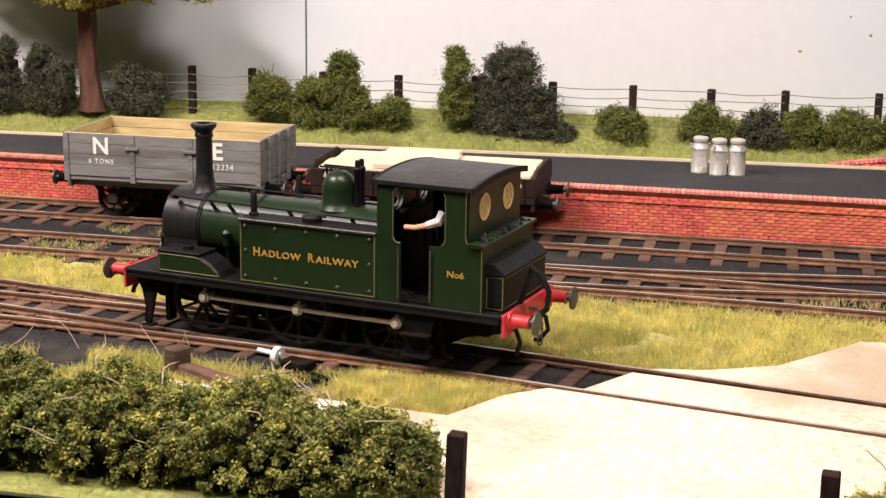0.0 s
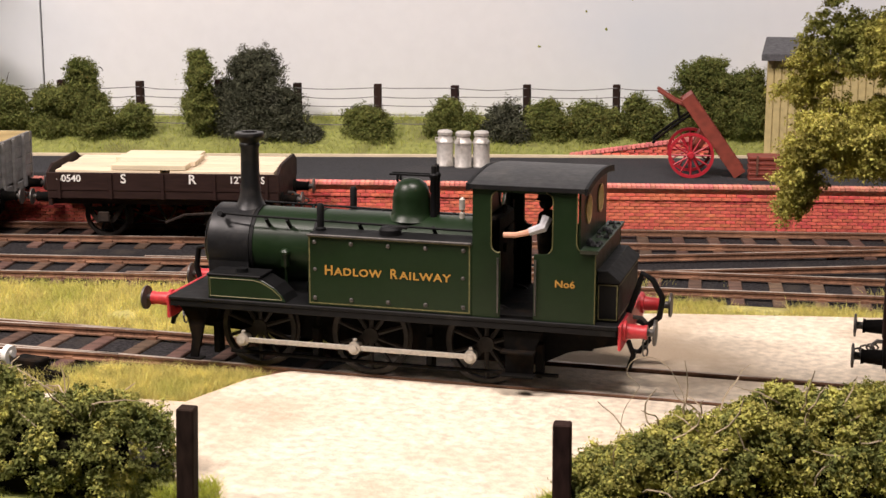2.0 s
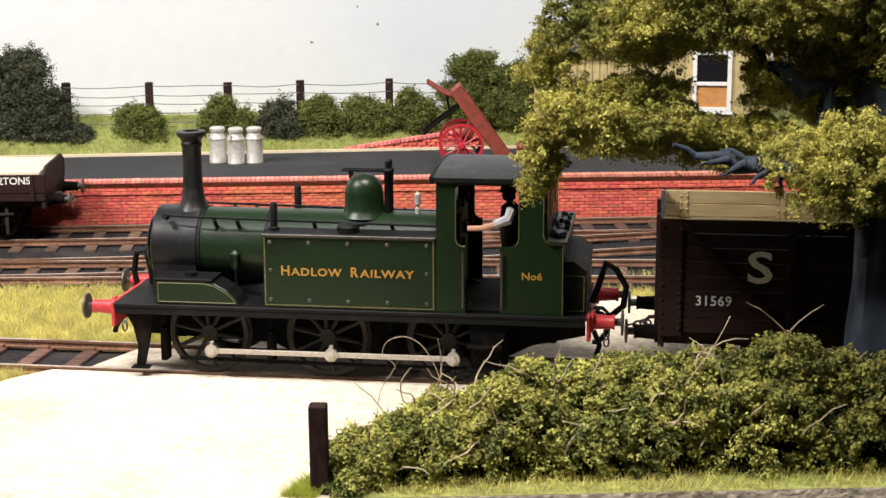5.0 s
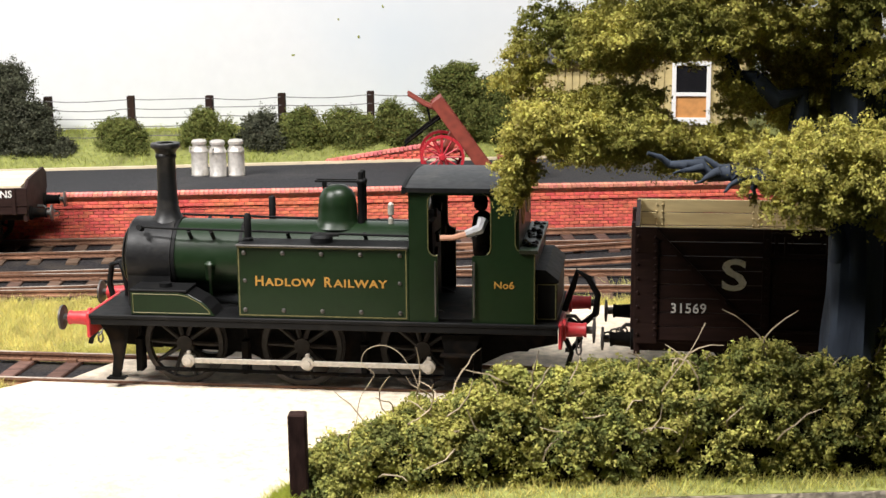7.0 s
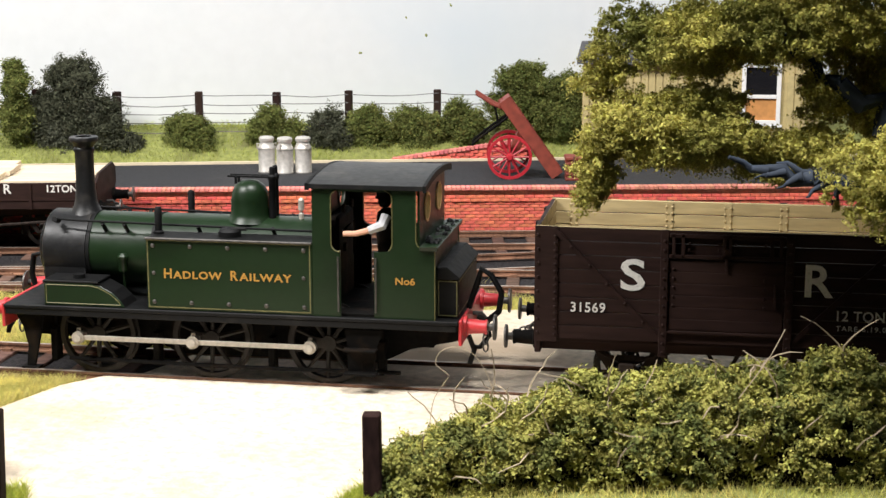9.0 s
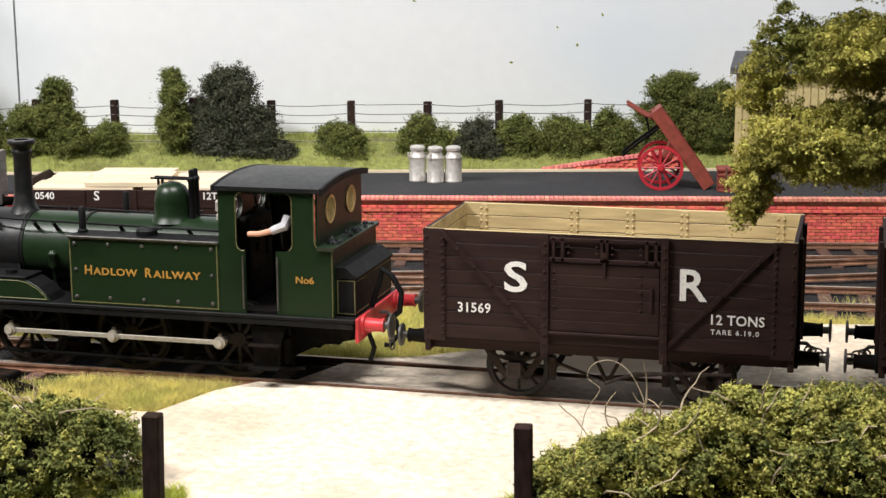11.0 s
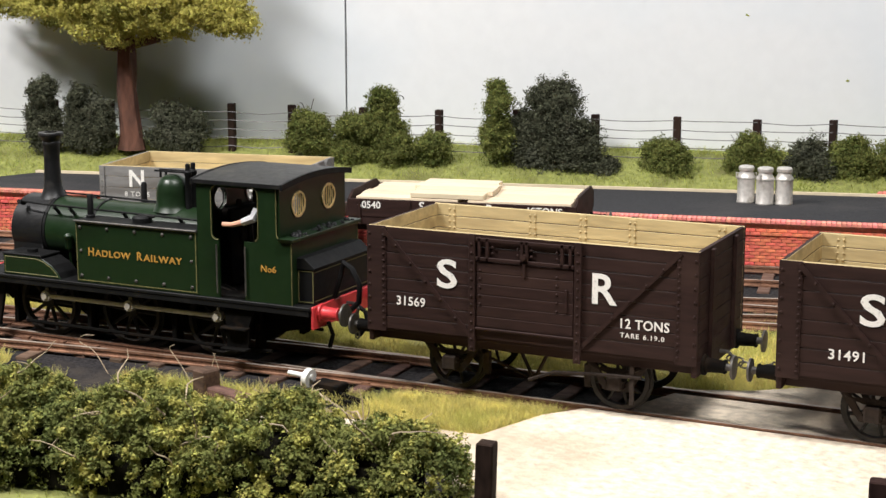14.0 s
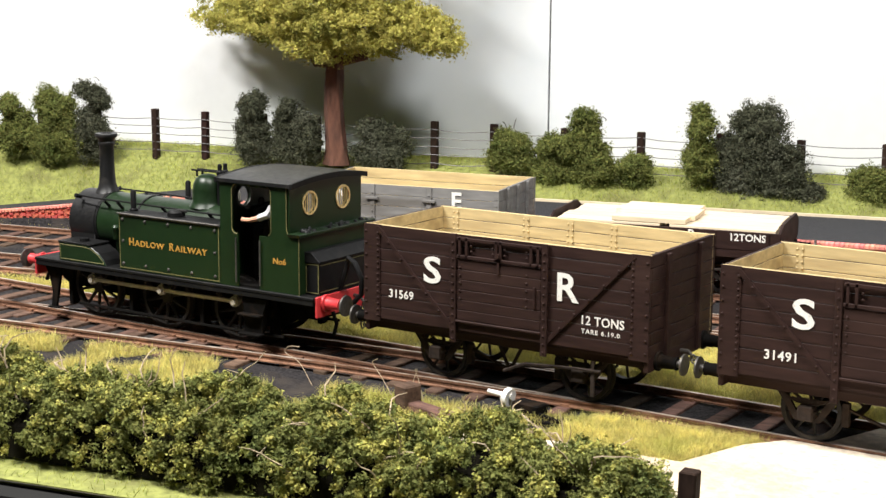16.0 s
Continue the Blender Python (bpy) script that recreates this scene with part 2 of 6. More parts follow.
def part(name, bm, material, parent=None, label="", at=None, smooth=False, keep=False):
    """Links a bmesh given in millimetres as one mesh object, under a thing if one is given."""
    me = bpy.data.meshes.new(name)
    bmesh.ops.scale(bm, vec=(MM, MM, MM), verts=bm.verts)
    bmesh.ops.recalc_face_normals(bm, faces=bm.faces)
    bm.to_mesh(me)
    bm.free()
    mats = material if isinstance(material, (list, tuple)) else [material]
    for m in mats:
        me.materials.append(m)
    if smooth:
        me.polygons.foreach_set("use_smooth", [True] * len(me.polygons))
        me.set_sharp_from_angle(angle=radians(38))
    ob = new(name, me)
    if parent is not None:
        ob.parent = parent
    if at is not None:
        ob.matrix_basis = at
    if label:
        ob["label"] = label
    return ob


def mpose(x, y, z, rx=0, ry=0, rz=0):
    return pose(x * MM, y * MM, z * MM, rx, ry, rz)


def empty(name, at=None):
    ob = new(name)
    ob.empty_display_size = 0.01
    if at is not None:
        ob.matrix_basis = at
    return ob


def box(bm, x0, x1, y0, y1, z0, z1, bev=0.0, mi=0, rot=None):
    r = bmesh.ops.create_cube(bm, size=1.0)
    vs = r["verts"]
    for v in vs:
        v.co = Vector((x0 + (v.co.x + 0.5) * (x1 - x0), y0 + (v.co.y + 0.5) * (y1 - y0), z0 + (v.co.z + 0.5) * (z1 - z0)))
    if rot is not None:
        c = Vector(((x0 + x1) / 2, (y0 + y1) / 2, (z0 + z1) / 2))
        for v in vs:
            v.co = rot @ (v.co - c) + c
    fs = list({f for v in vs for f in v.link_faces})
    if mi:
        for f in fs:
            f.material_index = mi
    if bev:
        es = list({e for v in vs for e in v.link_edges})
        bmesh.ops.bevel(bm, geom=es, offset=bev, segments=1, affect="EDGES", profile=0.5)
    return bm


def cyl(bm, p0, p1, r0, r1=None, seg=14, caps=True):
    p0, p1 = Vector(p0), Vector(p1)
    r1 = r0 if r1 is None else r1
    d = p1 - p0
    q = d.to_track_quat("Z", "Y").to_matrix()
    a, b = [], []
    for i in range(seg):
        t = 2 * math.pi * i / seg
        u = q @ Vector((math.cos(t), math.sin(t), 0))
        a.append(bm.verts.new(p0 + u * r0)), b.append(bm.verts.new(p1 + u * r1))
    for i in range(seg):
        j = (i + 1) % seg
        bm.faces.new((a[i], a[j], b[j], b[i]))
    if caps:
        bm.faces.new(a[::-1]), bm.faces.new(b)
    return bm


def lathe(bm, prof, origin=(0, 0, 0), axis="Z", seg=24, caps=True):
    """Turns a profile of (radius, height) round an axis through origin."""
    o = Vector(origin)
    rings = []
    for r, h in prof:
        ring = []
        for i in range(seg):
            t = 2 * math.pi * i / seg
            c, s = math.cos(t) * r, math.sin(t) * r
            p = {"Z": (c, s, h), "X": (h, c, s), "Y": (c, h, s)}[axis]
            ring.append(bm.verts.new(o + Vector(p)))
        rings.append(ring)
    for a, b in zip(rings, rings[1:]):
        for i in range(seg):
            j = (i + 1) % seg
            bm.faces.new((a[i], a[j], b[j], b[i]))
    if caps:
        bm.faces.new(rings[0][::-1]), bm.faces.new(rings[-1])
    return bm


def prism(bm, poly, lo, hi, plane="xz", bev=0.0):
    """Extrudes a flat outline from lo to hi along the axis across its plane."""
    def put(u, v, w):
        return {"xz": (u, w, v), "xy": (u, v, w), "yz": (w, u, v)}[plane]
    a = [bm.verts.new(put(u, v, lo)) for u, v in poly]
    b = [bm.verts.new(put(u, v, hi)) for u, v in poly]
    n = len(poly)
    fs = [bm.faces.new(a), bm.faces.new(b[::-1])]
    for i in range(n):
        fs.append(bm.faces.new((a[i], b[i], b[(i + 1) % n], a[(i + 1) % n])))
    if bev:
        es = list({e for f in fs[:2] for e in f.edges})
        bmesh.ops.bevel(bm, geom=es, offset=bev, segments=1, affect="EDGES", profile=0.5)
    return bm


def tube(bm, pts, r, seg=6):
    pts = [Vector(p) for p in pts]
    rings = []
    u = None
    for i, p in enumerate(pts):
        d = (pts[min(i + 1, len(pts) - 1)] - pts[max(i - 1, 0)]).normalized()
        u = Vector((0.31, 0.91, 0.27)) if u is None else u
        u = u - d * u.dot(d)
        if u.length < 1e-3:
            u = Vector((0.9, 0.1, 0.4)) - d * d.dot(Vector((0.9, 0.1, 0.4)))
        u.normalize()
        w = d.cross(u)
        rr = r[i] if isinstance(r, (list, tuple)) else r
        rings.append([bm.verts.new(p + u * math.cos(2 * math.pi * k / seg) * rr + w * math.sin(2 * math.pi * k / seg) * rr) for k in range(seg)])
    for a, b in zip(rings, rings[1:]):
        for i in range(seg):
            j = (i + 1) % seg
            bm.faces.new((a[i], a[j], b[j], b[i]))
    bm.faces.new(rings[0][::-1]), bm.faces.new(rings[-1])
    return bm


def text(name, body, size, material, parent, at, spacing=1.0, label="", bold=0.0, fit=None):
    """Raised lettering in the built-in font; size is the capital height in millimetres."""
    c = bpy.data.curves.new(name, "FONT")
    c.body, c.size, c.space_character, c.align_x, c.align_y = body, size * MM / 0.73, spacing, "CENTER", "CENTER"
    c.extrude, c.offset, c.resolution_u = 0.00008, bold * MM, 3
    tmp = bpy.data.objects.new(name, c)
    scene.collection.objects.link(tmp)
    me = bpy.data.meshes.new_from_object(tmp.evaluated_get(bpy.context.evaluated_depsgraph_get()))
    bpy.data.objects.remove(tmp)
    if fit:
        xs = [v.co.x for v in me.vertices]
        ys = [v.co.y for v in me.vertices]
        me.transform(Matrix.Diagonal((fit * MM / (max(xs) - min(xs)), size * MM / (max(ys) - min(ys)), 1, 1)) @ Matrix.Translation((-(max(xs) + min(xs)) / 2, -(max(ys) + min(ys)) / 2, 0)))
    me.materials.clear()
    me.materials.append(material)
    ob = new(name, me)
    ob.parent, ob.matrix_basis = parent, at
    if label:
        ob["label"] = label
    return ob


def mesh_np(name, verts, faces_n, material, parent=None):
    """A mesh of loose polygons with faces_n corners each from an array of corners in mm."""
    v = np.asarray(verts, dtype=np.float32).reshape(-1, 3) * MM
    nf = len(v) // faces_n
    me = bpy.data.meshes.new(name)
    me.vertices.add(len(v)), me.loops.add(len(v)), me.polygons.add(nf)
    me.vertices.foreach_set("co", v.ravel())
    me.loops.foreach_set("vertex_index", np.arange(len(v), dtype=np.int32))
    me.polygons.foreach_set("loop_start", np.arange(0, len(v), faces_n, dtype=np.int32))
    me.update(calc_edges=True)
    me.materials.append(material)
    ob = new(name, me)
    if parent is not None:
        ob.parent = parent
    return ob


def leaves_array(rng, centres, radii, per, size, squash=1.0, up=0.25, sprig=0.9):
    """Corners of little leaf flakes strewn along short upswept sprigs at the clump centres."""
    axis = rng.normal(size=centres.shape)
    axis[:, 2] = np.abs(axis[:, 2]) * 0.9
    axis /= np.linalg.norm(axis, axis=1)[:, None]
    c = np.repeat(centres, per, axis=0)
    r = np.repeat(radii, per)[:, None]
    d = rng.normal(size=c.shape)
    d /= np.linalg.norm(d, axis=1)[:, None]
    d[:, 2] *= squash
    along = rng.uniform(-1, 1, (len(c), 1))
    p = c + (d * (0.15 + 0.75 * rng.random((len(c), 1))) * (1 - 0.35 * along) + np.repeat(axis, per, axis=0) * along * sprig) * r
    nrm = d + rng.normal(size=c.shape) * 0.6
    nrm[:, 2] += up
    nrm /= np.linalg.norm(nrm, axis=1)[:, None]
    t = np.cross(nrm, rng.normal(size=c.shape))
    t /= np.linalg.norm(t, axis=1)[:, None]
    b = np.cross(nrm, t)
    s = size * (0.55 + rng.random((len(c), 1)))
    return np.stack([p - t * s, p + t * s * 0.7 - b * s * 0.5, p + t * s * 0.55 + b * s * 0.65], axis=1)


def blades_array(rng, base, height, lean=0.35, width=0.35):
    n = len(base)
    a = rng.random(n) * 2 * math.pi
    side = np.stack([np.cos(a), np.sin(a), np.zeros(n)], 1) * width
    h = height * (0.5 + 0.8 * rng.random(n))
    tip = base + np.stack([rng.normal(size=n) * lean * h, rng.normal(size=n) * lean * h, h], 1)
    return np.stack([base - side, base + side, tip], axis=1)

# ---------------------------------------------------------------- structure
def structure(ob, label="", category=""):
    return tagged(ob, label, category, kind="structure")


def sheet(name, poly, z0, z1, material):
    return part(name, prism(bmesh.new(), poly, z0, z1, "xy"), material)


def wall_y(x):
    return 248 + 0.205 * (x + 286)


def fence_y(x):
    return 376 + 0.26 * (x + 291)


def backdrop_y(x):
    return fence_y(x) + 34


def plat_back_y(x):
    return 338 + 0.26 * (x + 290)


def edge_y(x):
    return -152 + 0.195 * (x + 178)


EDGE_X0, EDGE_X1 = -1150, 420
bm = bmesh.new()
gx, gy = 150, 80
vs = {}
for i in range(gx + 1):
    for j in range(gy + 1):
        x = EDGE_X0 + (EDGE_X1 - EDGE_X0) * i / gx
        front = edge_y(x)
        y = front + (backdrop_y(x) + 4 - front) * j / gy
        z = -4.3 + 0.7 * noise.noise(Vector((x * 0.02, y * 0.02, 0)))
        vs[i, j] = bm.verts.new((x, y, z))
for i in range(gx):
    for j in range(gy):
        bm.faces.new((vs[i, j], vs[i + 1, j], vs[i + 1, j + 1], vs[i, j + 1]))
ground = structure(part("ground", bm, ASH, smooth=True), "dark ash and cinder ground of the layout", "ground")
bm = bmesh.new()
prism(bm, [(EDGE_X0, edge_y(EDGE_X0) - 0.4), (EDGE_X1, edge_y(EDGE_X1) - 0.4), (EDGE_X1, edge_y(EDGE_X1) - 9), (EDGE_X0, edge_y(EDGE_X0) - 9)], -130, -5.5, "xy")
structure(part("baseboard_front", bm, FASCIA), "black front fascia of the baseboard", "fascia")
bm = bmesh.new()
box(bm, -4000, 3000, -4000, 3000, -1010, -1000)
structure(part("floor", bm, FASCIA), "dark hall floor", "floor")

# painted sky boards with a butt joint
for xa, xb in ((-1500, -503.6), (-502.4, 700)):
    bm = bmesh.new()
    prism(bm, [(xa, backdrop_y(xa)), (xb, backdrop_y(xb)), (xb, backdrop_y(xb) + 6), (xa, backdrop_y(xa) + 6)], -6, 460, "xy")
    structure(part("backdrop", bm, SKYB), "pale grey-white painted sky backboard", "backdrop")
bm = bmesh.new()
prism(bm, [(-503.5, backdrop_y(-503.5) + 1.2), (-502.5, backdrop_y(-502.5) + 1.2), (-502.5, backdrop_y(-502.5) + 5), (-503.5, backdrop_y(-503.5) + 5)], -6, 460, "xy")
structure(part("backdrop_joint", bm, FASCIA), "dark joint between two sky boards", "joint")


def joined_platform():
    # tarmac deck
    xs = list(range(-660, 341, 20))
    poly = [(x, wall_y(x) + 3) for x in xs] + [(x, plat_back_y(x)) for x in reversed(xs)]
    structure(sheet("platform", poly, -4, 21.0, PLAT), "raised loading platform surfaced in dark tarmac", "platform")
    # end ramp going down
    bm = bmesh.new()
    a = [(-660, wall_y(-660) + 3, 20.9), (-660, plat_back_y(-660), 20.9), (-845, plat_back_y(-845), -3.5), (-845, wall_y(-845) + 3, -3.5)]
    b = [(x, y, -4.2) for x, y, z in a]
    va, vb = [bm.verts.new(p) for p in a], [bm.verts.new(p) for p in b]
    bm.faces.new(va), bm.faces.new(vb[::-1])
    for i in range(4):
        bm.faces.new((va[i], vb[i], vb[(i + 1) % 4], va[(i + 1) % 4]))
    structure(part("platform_ramp", bm, PLAT), "sloping end ramp of the platform", "ramp")
    wall = structure(empty("ramp_wall"), "red brick edging of the platform ramp", "brick wall")
    bm = bmesh.new()
    x = -840.0
    while x < -662:
        z = -4 + (x + 845) / 185 * 23.4
        for k in range(int((z + 4.5) / 1.6) + 1):
            s = 2.3 * (k % 2)
            box(bm, x + s, x + s + 4.3, wall_y(x) - 0.8, wall_y(x) + 2.6, -4.5 + 1.6 * k, -3.1 + 1.6 * k)
        x += 4.6
    tagged(part("brickwork", bm, BRICK, wall), kind="stuff")
    bm = bmesh.new()
    x = -842.0
    while x < -662:
        z = -3.6 + (x + 845) / 185 * 24.4
        box(bm, x, x + 2.3, wall_y(x) - 2.2, wall_y(x) + 4.2, z - 0.6, z + 1.1, 0.15)
        x += 2.5
    tagged(part("coping", bm, COPING, wall), kind="stuff")


joined_platform()
bm = bmesh.new()
rows = []
for x in range(-860, -639, 10):
    h = float(np.interp(x, [-860, -780, -724, -690, -640], [-3.8, 1.2, 4.6, 1.0, -3.6])) + 0.5 * noise.noise(Vector((x * 0.08, 0, 0)))
    rows.append([bm.verts.new(q) for q in ((x, wall_y(x) - 9, -4.4), (x, wall_y(x) - 5, h - 0.8), (x, wall_y(x) - 0.4, h))])
for ra, rb in zip(rows, rows[1:]):
    for k in range(2):
        bm.faces.new((ra[k], rb[k], rb[k + 1], ra[k + 1]))
structure(part("ballast_shoulder", bm, ASH, smooth=True), "heaped dark ash along the foot of the ramp", "ballast")
bm = bmesh.new()
xs = list(range(-660, 341, 20))
prism(bm, [(x, plat_back_y(x) - 1.2) for x in xs] + [(x, plat_back_y(x) + 1.6) for x in reversed(xs)], 18, 22.4, "xy")
structure(part("platform_kerb", bm, TIMBER), "pale narrow kerb along the platform edge", "kerb")

# grassy bank behind the platform, rising to the fence
bm = bmesh.new()
nx, ny = 150, 10
vs = {}
for i in range(nx + 1):
    for j in range(ny + 1):
        x = -1150 + 1500 * i / nx
        u = j / ny
        y0 = plat_back_y(x) + 0.5
        y = y0 + (backdrop_y(x) + 3 - y0) * u
        lo = 19.5 if x > -660 else -4.4 + max(0, (x + 845) / 185) * 23.9
        z = lo + (36 - lo) * min(1, u * 1.5) ** 0.8 + 1.6 * noise.noise(Vector((x * 0.03, y * 0.03, 3)))
        vs[i, j] = bm.verts.new((x, y, z))
for i in range(nx):
    for j in range(ny):
        bm.faces.new((vs[i, j], vs[i + 1, j], vs[i + 1, j + 1], vs[i, j + 1]))
structure(part("grass_bank", bm, BANKSOIL, smooth=True), "low grassy bank below the wire fence", "bank")

# road and crossing
ROAD_FRONT = [(-198, -18.2), (-209, -32), (-214, -47), (-219, -62), (-270, -66), (-330, -72), (-330, -80), (-270, -86), (-222, -92), (-200, -115), (-186, -138), (-180, edge_y(-180) + 0.5), (260, edge_y(260) + 0.5), (260, -18.2)]
ROAD_MID = [(-186, -13.6), (260, -13.6), (260, 13.6), (-176, 13.6)]
ROAD_BACK = [(-178, 18.0), (-151, 29), (-128, 47), (-105, 94), (-80, 102), (-20, 114), (120, 140), (260, 160), (260, 18.0)]
for poly in (ROAD_FRONT, ROAD_MID, ROAD_BACK):
    structure(sheet("road", poly, -5.0, -0.9, ROADM), "pale sandy gravel road over the crossing", "road")


# ---------------------------------------------------------------- tracks
def sample(points, step=6.0):
    """Even points along a smooth line through the given ones."""
    p = np.array(points, float)
    d = np.concatenate([[0], np.cumsum(np.hypot(*np.diff(p, axis=0).T))])
    s = np.arange(0, d[-1], step)
    out = np.stack([np.interp(s, d, p[:, k]) for k in (0, 1)], 1)
    k = 9
    pad = np.concatenate([np.repeat(out[:1], k, 0) + (np.arange(-k, 0)[:, None]) * (out[1] - out[0]), out, np.repeat(out[-1:], k, 0) + (np.arange(1, k + 1)[:, None]) * (out[-1] - out[-2])])
    ker = np.ones(2 * k + 1) / (2 * k + 1)
    return np.stack([np.convolve(pad[:, c], ker, "valid") for c in (0, 1)], 1)


def rail(parent, line, offset):
    d = np.gradient(line, axis=0)
    n = np.stack([-d[:, 1], d[:, 0]], 1) / np.hypot(d[:, 0], d[:, 1])[:, None]
    q = line + n * offset
    prof = [(-1.3, -3.1), (-1.3, -2.6), (-0.45, -2.3), (-0.45, -1.1), (-0.8, -0.9), (-0.8, 0.0), (0.8, 0.0), (0.8, -0.9), (0.45, -1.1), (0.45, -2.3), (1.3, -2.6), (1.3, -3.1)]
    bm = bmesh.new()
    rows = [[bm.verts.new((q[i, 0] + n[i, 0] * u, q[i, 1] + n[i, 1] * u, v)) for u, v in prof] for i in range(len(q))]
    for a, b in zip(rows, rows[1:]):
        for k in range(len(prof)):
            f = bm.faces.new((a[k], a[(k + 1) % len(prof)], b[(k + 1) % len(prof)], b[k]))
            f.material_index = 1 if k == 5 else 0
    bm.faces.new(rows[0]), bm.faces.new(rows[-1][::-1])
    return part("rail", bm, [RAIL, RAILTOP], parent)


SLEEPER_MESH = []


def track(label, points, gauge=33.0, sleepers=True, skip=None, spacing=17.5, length=58.0):
    tr = tagged(empty("railway_track"), label, "railway track", "layout tracks", "structure")
    line = sample(points)
    for s in (-1, 1):
        rail(tr, line, s * (gauge / 2 + 0.4))
    if not sleepers:
        return tr
    d = np.gradient(line, axis=0)
    chairs = bmesh.new()
    if not SLEEPER_MESH:
        bm = bmesh.new()
        box(bm, -3.0, 3.0, -length / 2, length / 2, -5.0, -3.1, 0.35)
        o = part("sleeper", bm, SLEEPER)
        SLEEPER_MESH.append(o.data)
        bpy.data.objects.remove(o)
    rng = random.Random(5)
    for i in range(0, len(line), 3):
        x, y = line[i]
        if skip and skip[0] < x < skip[1]:
            continue
        a = math.degrees(math.atan2(d[i, 1], d[i, 0])) + rng.uniform(-1.2, 1.2)
        ob = new("sleeper", SLEEPER_MESH[0])
        ob.parent = tr
        ob.matrix_basis = mpose(x, y, 0.05 * rng.uniform(-1, 1), 0, 0, a)
        m = Matrix.Translation((x, y, 0)) @ Matrix.Rotation(radians(a), 4, "Z")
        for s in (-1, 1):
            n0 = len(chairs.verts)
            box(chairs, -1.7, 1.7, s * (gauge / 2 + 0.4) - 2.6, s * (gauge / 2 + 0.4) + 2.6, -3.15, -2.0)
            chairs.verts.ensure_lookup_table()
            for v in chairs.verts[n0:]:
                v.co = m @ v.co
    tagged(part("rail_chairs", chairs, RAIL, tr), kind="stuff")
    return tr


track("straight front track with rusty rails running through the crossing", [(-1150, 18), (-800, 6), (-640, 1), (-540, 0), (-300, 0), (300, 0)], skip=(-190, 400))
track("diverging siding with rusty rails and dark sleepers", [(-1150, -95), (-800, -60), (-620, -38), (-500, -22), (-400, -9), (-300, -1.5), (-262, 0)], sleepers=True, skip=(-420, 0))
track("back track alongside the brick platform wall", [(-1150, 247 + 0.21 * (-1150 + 141)), (-141, 247), (340, 247 + 0.21 * 481)])
track("middle track with weathered sleepers and rusty rails", [(-1150, -55), (-760, 33), (-655, 58), (-500, 92), (-300, 128), (-122, 157), (0, 170), (340, 205)])
track("crossover rails joining the middle and back tracks", [(-330, 126), (-220, 149), (-130, 181), (-20, 224), (90, 270), (200, 313)], sleepers=False)


# ---------------------------------------------------------------- grass, hedges, bushes
RNG = np.random.default_rng(7)


def inside(poly, p):
    x, y = p[:, 0], p[:, 1]
    r = np.zeros(len(p), bool)
    for (xa, ya), (xb, yb) in zip(poly, poly[1:] + poly[:1]):
        hit = ((ya > y) != (yb > y)) & (x < (xb - xa) * (y - ya) / (yb - ya + 1e-9) + xa)
        r ^= hit
    return r


def patchy(p, scale, thr):
    v = np.array([noise.noise(Vector((a * scale, b * scale, 9.1))) for a, b in p[:, :2]])
    return p[v > thr]


def grass_patch(poly, z, n, height, material, label, thr=-0.15, soil=True):
    lo, hi = np.min(poly, 0), np.max(poly, 0)
    p = np.stack([RNG.uniform(lo[0], hi[0], n), RNG.uniform(lo[1], hi[1], n)], 1)
    p = patchy(p[inside(poly, p)], 0.035, thr)
    zz = np.full((len(p), 1), z) if not callable(z) else np.array([[z(a, b)] for a, b in p])
    base = np.concatenate([p, zz], 1)
    ob = mesh_np("grass", blades_array(RNG, base, height, 0.6, 0.17), 3, material)
    return tagged(ob, label, "grass", kind="stuff")


def middle_y(x):
    return np.interp(x, [-1150, -760, -655, -500, -300, -122, 0, 340], [-55, 33, 58, 92, 128, 157, 170, 205])


FRONT_VERGE = [(-560, -52), (-480, -44), (-430, -38), (-380, -44), (-300, -40), (-262, -26), (-205, -20), (-214, -45), (-222, -62), (-240, -84), (-420, -110), (-560, -140)]
MID_GRASS = [(-640, 22), (-560, 22), (-450, 26), (-300, 24), (-190, 19), (-170, 21), (-150, 31), (-127, 49), (-105, 95), (-60, 104), (60, 128), (60, 140), (-122, 132), (-300, 102), (-500, 66), (-655, 32)]
grass_patch(FRONT_VERGE, -4.2, 120000, 4.0, GRASS, "yellow-green static grass beside the front track", -0.12)
grass_patch([(-268, -27), (-205, -20), (-214, -45), (-222, -62), (-275, -62)], -4.2, 24000, 4.4, GRASS, "yellow-green static grass beside the front track", -0.6)
grass_patch([(x, wall_y(x) - 1.5) for x in range(-860, -560, 20)] + [(x, wall_y(x) - 7) for x in range(-580, -861, -20)], -4.3, 16000, 5.0, GRASS, "tufts of grass along the foot of the brick wall", -0.25)
grass_patch([(x, wall_y(x) - 1.0) for x in range(-560, 100, 20)] + [(x, wall_y(x) - 3.5) for x in range(80, -561, -20)], -4.3, 9000, 3.4, GRASS, "tufts of grass along the foot of the brick wall", 0.12)
grass_patch(MID_GRASS, -4.2, 170000, 4.0, GRASS, "yellow-green static grass between the tracks", -0.5)
for poly in (MID_GRASS,):
    structure(sheet("verge", [(x, y) for x, y in poly], -5, -3.75, SOIL), "earth verge under the static grass", "verge")
grass_patch([(-200, 140), (120, 168), (120, 185), (-200, 160)], -4.2, 5000, 3.5, GRASS, "sparse grass between the rails", 0.1)
grass_patch([(-640, 58), (-420, 105), (-420, 118), (-640, 75)], -4.2, 6000, 3.5, GRASS, "sparse grass between the rails", 0.0)
